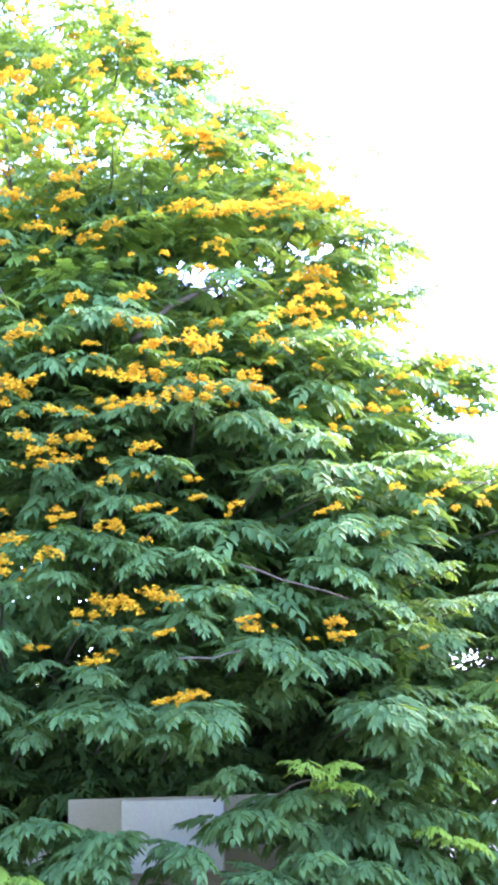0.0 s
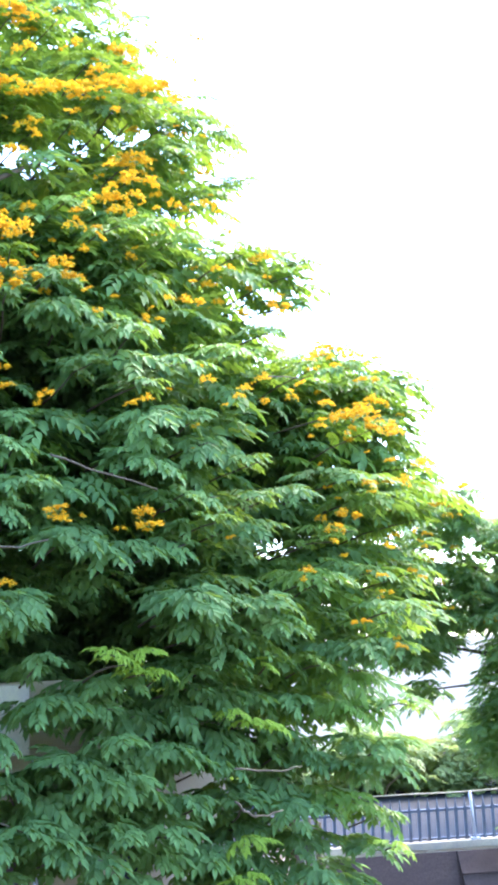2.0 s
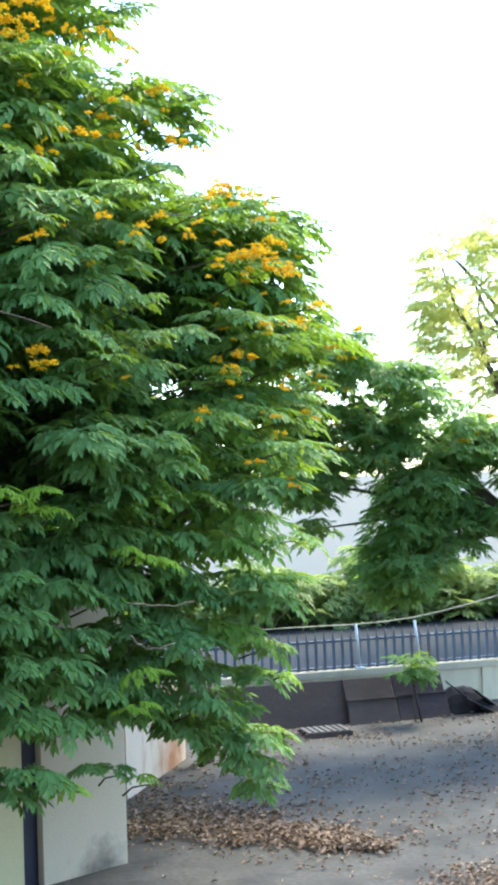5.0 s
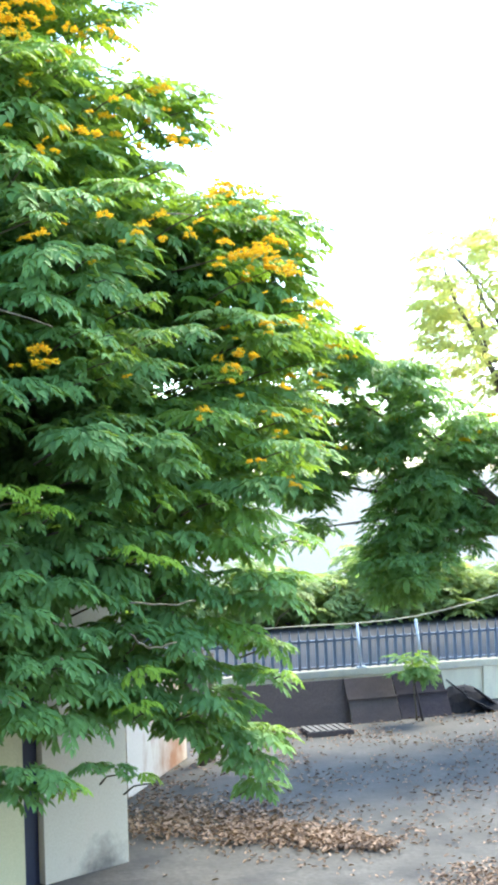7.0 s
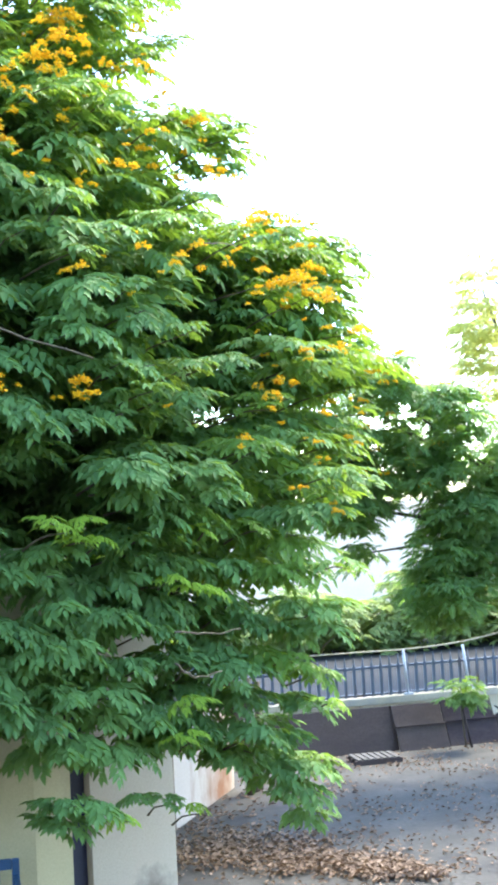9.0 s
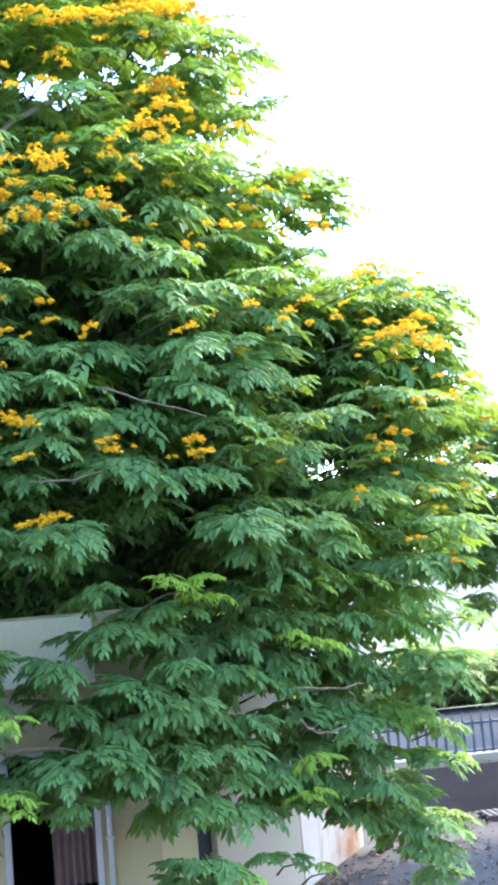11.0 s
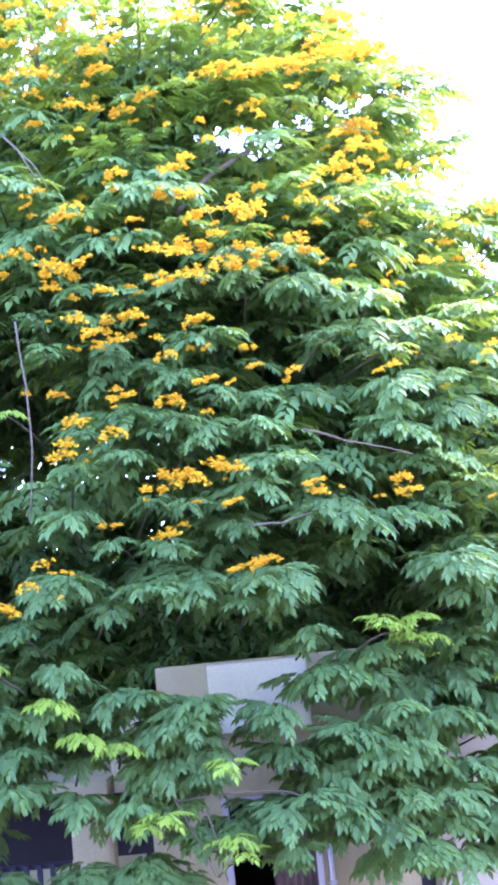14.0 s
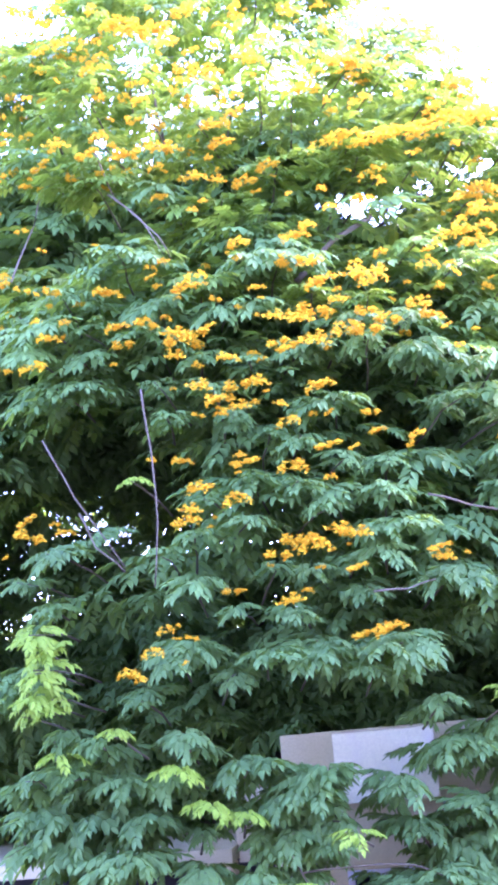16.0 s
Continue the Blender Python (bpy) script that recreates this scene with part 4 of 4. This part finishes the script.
# lobes of the crown: centre and half sizes
LOBES = [(5.5, 17.0, 5.45, 0.95, 1.1, 0.72), (6.45, 17.0, 5.15, 0.85, 1.1, 0.62), (7.3, 17.0, 4.5, 0.95, 1.1, 0.55), (8.9, 17.3, 4.3, 1.3, 1.2, 0.55), (6.0, 17.2, 4.25, 1.0, 0.9, 0.45),
         (7.1, 17.0, 3.75, 1.0, 0.9, 0.42), (8.5, 17.2, 3.55, 1.15, 0.9, 0.45), (6.65, 17.0, 2.5, 0.68, 0.7, 0.45), (7.5, 17.3, 3.05, 0.6, 0.7, 0.35), (10.6, 17.6, 4.2, 1.4, 1.3, 0.95), (5.2, 17.2, 4.6, 0.6, 0.8, 0.6), (6.6, 17.1, 3.2, 0.5, 0.6, 0.4), (5.3, 17.3, 3.85, 0.6, 0.7, 0.35), (5.75, 17.4, 3.2, 0.22, 0.5, 0.4)]
HOLES = [(6.08, 5.42, 0.18, 0.13), (5.69, 5.08, 0.30, 0.14), (5.09, 5.30, 0.20, 0.13), (6.6, 4.85, 0.2, 0.2), (8.1, 3.75, 0.34, 0.27), (6.25, 3.75, 0.30, 0.34), (6.05, 3.23, 0.34, 0.34), (5.84, 2.89, 0.4, 0.3), (6.89, 4.14, 0.26, 0.17)]
sprays2, flowers2 = [], []
for i, (x, y, z, rx, ry, rz) in enumerate(LOBES):
    part("limb", tube(bend((8.9, 17.7, 3.0), (x, y, z), 0.25, 5, 30 + i), [0.06, 0.05, 0.04, 0.03, 0.022, 0.012], 6), BARK, second)
    for _ in range(int(140 * rx * (rz + 0.4))):
        d = Vector((rnd2.gauss(0, 1), rnd2.gauss(0, 1), rnd2.gauss(0, 1))).normalized()
        p = Vector((x, y, z)) + Vector((d.x * rx, d.y * ry, d.z * rz)) * rnd2.uniform(0.35, 1.0) ** 0.6 * (1 + 0.3 * noise.noise(d * 2.3 + Vector((i, 0, 0))))
        q = BALCONY + (p - BALCONY) * (17.0 / p.y)
        if any(((q.x - a) / w) ** 2 + ((q.z - c) / h) ** 2 < 1.0 for a, c, w, h in HOLES):
            continue
        sprays2.append(placed(SPRAYS[rnd2.randrange(8)], p, math.atan2(d.y, d.x) + rnd2.uniform(-0.8, 0.8), rnd2.uniform(-0.25, 0.2), rnd2.uniform(-0.4, 0.4), rnd2.uniform(0.6, 0.95)))
        if d.y < 0.1 and p.z > 4.0 and rnd2.random() < 0.10:
            flowers2.append(placed(FLOWERS[rnd2.randrange(4)], p + Vector((0, -0.15, 0.08)), rnd2.uniform(0, 6), 0, 0, rnd2.uniform(0.6, 1.1)))
foliage("foliage", sprays2, SECOND, second, "dense green feathered leaves")
foliage("blossom", flowers2, PETAL, second, "golden orange blossom")
pale = crown_tree("pale_tree", "thin yellow-green tree beyond the road", (14.6, 28.4, 0), (14.6, 28, 8.0), (3.0, 2.2, 2.5), 620, 0.85, PALE, 5, -0.12)
part("limb", tube([(14.4, 28.2, 4.6), (13.9, 28, 6.0), (13.3, 27.9, 7.2), (12.7, 27.8, 8.1), (12.4, 27.8, 9.0)], [0.10, 0.08, 0.06, 0.04, 0.02], 8), BARK, pale)
part("limb", tube([(13.6, 28, 6.6), (13.3, 27.8, 8.0), (13.5, 27.7, 9.4)], [0.05, 0.032, 0.014], 7), BARK, pale)
clump = [placed(SPRAYS[rnd2.randrange(8)], (13.85 + rnd2.gauss(0, 0.13), 27.7 + rnd2.gauss(0, 0.1), 6.25 + rnd2.gauss(0, 0.22)), rnd2.uniform(0, 6.3), rnd2.uniform(-1, 0.5), 0, 0.6) for _ in range(26)]
foliage("dead_leaves", clump, DRY, pale, "hanging clump of dead brown leaves")
crown_tree("roadside_tree", "dull green roadside tree beyond the fence", (19.5, 27, 0), (19.0, 26, 4.2), (5.0, 2.2, 2.6), 420, 1.35, SHRUB, 8, -0.1)


def hedge(name, label, x0, x1, y, depth, height, count, size, material, seed):
    rnd = random.Random(seed)
    parts = []
    for _ in range(count):
        x = rnd.uniform(x0, x1)
        top = height * (0.7 + 0.5 * noise.noise(Vector((x * 0.35, seed, 0))) + 0.3 * noise.noise(Vector((x * 1.3, seed, 4))))
        p = (x, y + rnd.uniform(-depth, depth), rnd.uniform(0.1, 1.0) * top)
        parts.append(placed(SPRAYS[rnd.randrange(8)], p, rnd.uniform(0, 6.3), rnd.uniform(-0.2, 0.6), 0, size * rnd.uniform(0.8, 1.3)))
    verts = np.concatenate(parts)
    return tagged(new(name, mesh_of(name, verts, quads_for(len(verts)), material)), label, "shrubs", kind="stuff")


hedge("roadside_shrubs", "light green roadside shrubs beyond the fence", 6, 24, 33, 1.2, 2.2, 1100, 1.3, SHRUB, 2)
# added backdrop for the bright haze seen under the trees
structure("wall_haze_backdrop", box((8, 47.8, 0), (40, 48, 4.2)), HAZE_PALE, "added pale wall standing for bright haze far beyond the road", "wall")
hedge("far_trees", "distant pale green tree belt", -40, 60, 62, 3.0, 5.0, 500, 4.0, SHRUB, 6)


# ---------------------------------------------------------------- litter on the ground
def litter(name, label, spots, seed, size=0.058):
    rnd = random.Random(seed)
    parts = []
    for x, y, z in spots(rnd):
        m = turn(rnd.uniform(0, 6.3), rnd.uniform(-0.5, 0.5), rnd.uniform(-0.6, 0.6))
        parts.append((BLADE * np.array([1, 1.1, 1.6]) * size * rnd.uniform(0.6, 1.25)) @ m.T + np.array((x, y, z + 0.02)))
    verts = np.concatenate(parts)
    return tagged(new(name, mesh_of(name, verts, quads_for(len(verts)), DRY)), label, "leaves", kind="stuff")


def heap(cx, cy, rx, ry, n, h, ang=0.0):
    def spots(rnd):
        for _ in range(n):
            u, v = rnd.gauss(0, 0.5), rnd.gauss(0, 0.5)
            x, y = u * rx, v * ry
            yield cx + x * math.cos(ang) - y * math.sin(ang), cy + x * math.sin(ang) + y * math.cos(ang), h * max(0, 1 - u * u - v * v) * rnd.random()
    return spots


def strewn(rnd):
    for _ in range(11000):
        x, y = rnd.uniform(2.0, 11.0), rnd.uniform(10.3, 19.0)
        if y < 13.6 - (x - 1.9) * 0.95 and rnd.random() < 0.93:
            continue
        if noise.noise(Vector((x * 0.8, y * 0.8, 0))) > rnd.uniform(-0.5, 0.5):
            yield x, y, 0.0


def windrow(rnd):
    """A swept band of leaves, thick along its front edge and thinning out behind."""
    for _ in range(3900):
        u, v = rnd.uniform(0.0, 1.0), abs(rnd.gauss(0, 0.62))
        x, y = 2.05 + 2.6 * u, 14.0 - 1.75 * u ** 0.8 + 0.25 * noise.noise(Vector((u * 6.0, 0, 9)))
        x, y = x + v * 0.75 * (1 - u) + rnd.gauss(0, 0.09), y + v * (2.3 - 1.9 * u) + rnd.gauss(0, 0.07)
        if noise.noise(Vector((x * 1.9, y * 1.9, 3))) > -0.35 + 0.5 * (v - 0.6):
            yield x, y, 0.07 * max(0.0, 1 - v) * rnd.random()


litter("leaf_heap", "swept band of dry brown leaves", windrow, 31, 0.066)
litter("leaf_heap", "swept heap of dry brown leaves", heap(5.2, 10.9, 0.7, 0.7, 800, 0.08), 32)
litter("fallen_leaves", "dry leaves strewn over the concrete yard", strewn, 33, 0.062)


# ---------------------------------------------------------------- house details
def fit_thing(name, label, category):
    return tagged(new(name), label, category)


def bars(lo, hi, step, width, material, parent, name="bar"):
    """Upright bars between two heights along x."""
    n = int((hi[0] - lo[0]) / step)
    first = part(name, box((-width / 2, -width / 2, 0), (width / 2, width / 2, hi[2] - lo[2])), material, parent)
    first.location = (lo[0] + step / 2, lo[1], lo[2])
    for i in range(1, n):
        o = new(name, first.data)
        o.parent = parent
        o.location = (lo[0] + step * (i + 0.5), lo[1], lo[2])


win = fit_thing("window", "open window with a pale grey frame and brown curtain", "window")
for lo, hi in (((-0.06, WALL_Y - 0.02, 1.0), (0.0, WALL_Y + 0.06, 2.35)), ((-0.9, WALL_Y - 0.02, 1.0), (-0.84, WALL_Y + 0.06, 2.35)), ((-0.84, WALL_Y - 0.02, 2.29), (-0.06, WALL_Y + 0.06, 2.35)), ((-0.84, WALL_Y - 0.02, 1.0), (-0.06, WALL_Y + 0.06, 1.05))):
    part("frame", box(lo, hi, 0.006), GALV, win)
part("sill", box((-0.98, WALL_Y - 0.10, 0.93), (0.06, WALL_Y - 0.001, 0.99), 0.008), PLASTER, win)
bm = bmesh.new()
cols = []
for i in range(49):
    x = -0.47 + 0.43 * i / 48
    y = WALL_Y + 0.16 + 0.022 * math.sin(i * math.tau / 8) + 0.006 * math.sin(i * 2.1)
    cols.append((bm.verts.new((x, y, 1.08)), bm.verts.new((x, y + 0.01, 1.7)), bm.verts.new((x, y, 2.3))))
for c, d in zip(cols, cols[1:]):
    for k in range(2):
        bm.faces.new((c[k], d[k], d[k + 1], c[k + 1])).smooth = True
tagged(part("curtain", bm, CURTAIN, None), "brown pleated curtain drawn half across the window", "curtain")
pipe = fit_thing("drain_pipe", "pale grey drain pipe on the plaster wall", "pipe")
part("pipe", tube([(0.075, WALL_Y - 0.035, 0), (0.075, WALL_Y - 0.035, 1.4), (0.075, WALL_Y - 0.035, 2.9)], [0.026, 0.026, 0.026], 10), GALV, pipe)
for z in (0.5, 1.5, 2.5):
    part("bracket", box((0.035, WALL_Y - 0.066, z), (0.115, WALL_Y - 0.002, z + 0.03), 0.004), GALV, pipe)
gate = fit_thing("metal_gate", "dark blue barred gate across the passage", "gate")
bars((-5.5, WALL_Y + 0.1, 0.05), (-2.4, WALL_Y + 0.1, 1.9), 0.125, 0.045, BLUE_STEEL, gate)
for z in (0.1, 0.95, 1.85):
    part("rail", box((-5.55, WALL_Y + 0.125, z), (-2.38, WALL_Y + 0.165, z + 0.05)), BLUE_STEEL, gate)
for lo, hi in (((-2.06, WALL_Y - 0.015, 0), (-1.98, WALL_Y - 0.001, 2.48)),):
    structure("trim", box(lo, hi, 0.004), PLASTER, "beige plaster trim beside the doorway", "trim")

# ---------------------------------------------------------------- yard details
# iron posts and the cable of the fence
for x, lean in ((7.17, 0.05), (8.27, 0.08)):
    post = fit_thing("fence_post", "pale galvanised pipe post leaning against the railing", "post")
    part("pole", tube([(x - lean, FENCE_Y + 0.0, 1.46), (x, FENCE_Y - 0.01, 0.70)], [0.022, 0.022], 8), GALV, post)
    part("foot", box((x - 0.08, FENCE_Y - 0.05, 0.70), (x + 0.08, FENCE_Y + 0.05, 0.73), 0.004), GALV, post)
pts = [Vector(p) for p in ((5.2, FENCE_Y, 1.46), (6.19, FENCE_Y, 1.46), (7.06, FENCE_Y, 1.45), (7.7, FENCE_Y, 1.47), (8.22, FENCE_Y, 1.51), (8.6, 19.85, 1.61), (9.17, 19.8, 1.73), (9.61, 19.8, 1.82), (10.6, 19.0, 2.25), (10.05, 18.2, 1.0))]
cable = tagged(link_mesh("cable", tube(pts, [0.011] * len(pts), 6), CREAM), "pale slack cable tied along the fence", "cable")
for i in range(9):
    x = 3.2 + i * 1.55
    structure("pilaster", box((x, FENCE_Y - 0.035, 0), (x + 0.16, FENCE_Y - 0.001, 0.58), 0.006), CREAM_WALL, "white pilaster on the boundary wall", "pilaster")


def leaning(name, x0, x1, y, height, tilt, material, label, ridge=True):
    t = fit_thing(name, label, "board")
    turn_m = Matrix.Translation((0, y, 0)) @ Matrix.Rotation(-tilt, 4, "X")
    for z0, z1, dy in ((0.0, height * 0.52, 0.0), (height * 0.5, height, 0.035)) if ridge else ((0.0, height, 0.0),):
        bm = box((x0, dy, z0), (x1, dy + 0.035, z1), 0.006)
        bmesh.ops.transform(bm, matrix=turn_m, verts=bm.verts)
        part("panel", bm, material, t)
    if ridge:
        bm = box((x0 - 0.01, -0.03, height * 0.5), (x1 + 0.01, 0.0, height * 0.55), 0.005)
        bmesh.ops.transform(bm, matrix=turn_m, verts=bm.verts)
        part("batten", bm, material, t)
    return t


leaning("leaning_board", 4.6, 6.60, 19.05, 0.72, 0.40, BOARD, "brown weathered board leaning on the boundary wall", False)
leaning("leaning_board", 6.57, 7.40, 18.9, 0.78, 0.50, BOARD, "brown weathered board with a batten leaning on the wall")
leaning("leaning_board", 7.43, 8.30, 18.95, 0.80, 0.50, DARK_BOARD, "dark damp board with a batten leaning on the wall")
slab = fit_thing("pallet", "grey slatted timber pallet lying flat", "pallet")
for i in range(7):
    bm = box((5.62 + i * 0.10, 18.15, 0.07), (5.69 + i * 0.10, 18.65, 0.09), 0.004)
    part("slat", bm, OLD_TIMBER, slab)
for y in (18.16, 18.36, 18.57):
    part("runner", box((5.58, y, 0.0), (6.33, y + 0.06, 0.07), 0.004), BOARD, slab)
bm = bmesh.new()
bmesh.ops.create_grid(bm, x_segments=14, y_segments=8, size=1.0)
rnd = random.Random(4)
for v in bm.verts:
    u, w = v.co.x, v.co.y
    v.co = Vector((8.75 + 0.62 * u, 19.35 + 0.35 * w, max(0.0, 0.30 * (1 - u * u) * (1 - w * w) * (1.25 - 0.6 * u)) + 0.05 * rnd.random() * (1 - u * u) + 0.004))
tagged(link_mesh("crumpled_sheet", bm, BLACK_SHEET), "crumpled black plastic sheet heaped on the ground", "sheet")
stick = fit_thing("rubble", "dark broken planks lying on the heap", "planks")
for i, (x, y, z, l, r) in enumerate(((8.6, 19.0, 0.28, 0.9, -0.5), (8.85, 18.95, 0.12, 0.7, -0.3), (9.0, 19.1, 0.20, 0.6, -0.45))):
    bm = box((-l / 2, -0.05, -0.012), (l / 2, 0.05, 0.012), 0.003)
    bmesh.ops.transform(bm, matrix=pose(x, y, z, 10, -r * 57.3 + 10, 8 * i), verts=bm.verts)
    part("plank", bm, BLACK_SHEET, stick)
sap = fit_thing("sapling", "young potted-looking sapling tied to a leaning stake", "sapling")
part("stake", tube([(7.68, 18.70, 0), (7.55, 18.74, 0.78)], [0.022, 0.018], 7), BOARD, sap)
part("stem", tube([(7.60, 18.75, 0), (7.57, 18.76, 0.5), (7.56, 18.76, 1.0)], [0.014, 0.012, 0.008], 6), BARK, sap)
chunks = [placed(SPRAYS[rnd.randrange(8)], (7.56 + rnd.uniform(-0.24, 0.24), 18.7 + rnd.uniform(-0.15, 0.15), 0.88 + rnd.uniform(-0.16, 0.18)), rnd.uniform(0, 6.3), rnd.uniform(-0.6, 0.2), 0, 0.62) for _ in range(16)]
foliage("leaves", chunks, LEAF, sap, "")
# slim posts by the stained wall
for x, y, r, h in ((3.70, 17.0, 0.05, 1.6), (3.9, 17.25, 0.045, 1.5)):
    tagged(link_mesh("old_post", tube([(x, y, 0), (x + 0.02, y, h)], [r, r * 0.9], 8), BARK), "dark weathered post beside the stained wall", "post")
# plastic chairs: one behind the house corner, one before the front wall
chair = fit_thing("plastic_chair", "blue plastic chair standing behind the house corner", "chair")
tagged(chair, group="yard chairs")
part("seat", box((-0.22, -0.22, 0.42), (0.22, 0.22, 0.45), 0.012), BLUE_PLASTIC, chair)
for lo, hi in (((-0.22, 0.19, 0.45), (-0.15, 0.225, 0.80)), ((0.15, 0.19, 0.45), (0.22, 0.225, 0.80)), ((-0.15, 0.19, 0.70), (0.15, 0.225, 0.80)), ((-0.04, 0.19, 0.45), (0.04, 0.225, 0.70))):
    part("back_slat", box(lo, hi, 0.014), BLUE_PLASTIC, chair)
for dx in (-0.19, 0.19):
    for dy in (-0.19, 0.19):
        part("leg", tube([(dx * 1.08, dy * 1.08, 0), (dx, dy, 0.42)], [0.016, 0.022], 8), BLUE_PLASTIC, chair)
    part("armrest", box((dx - 0.025, -0.2, 0.63), (dx + 0.025, 0.2, 0.655), 0.006), BLUE_PLASTIC, chair)
chair.matrix_basis = pose(2.02, 15.05, 0, 0, 0, 20)
tagged(copy_thing(chair, pose(0.16, 11.65, 0, 0, 0, 0)), "blue plastic chair standing against the plaster wall")
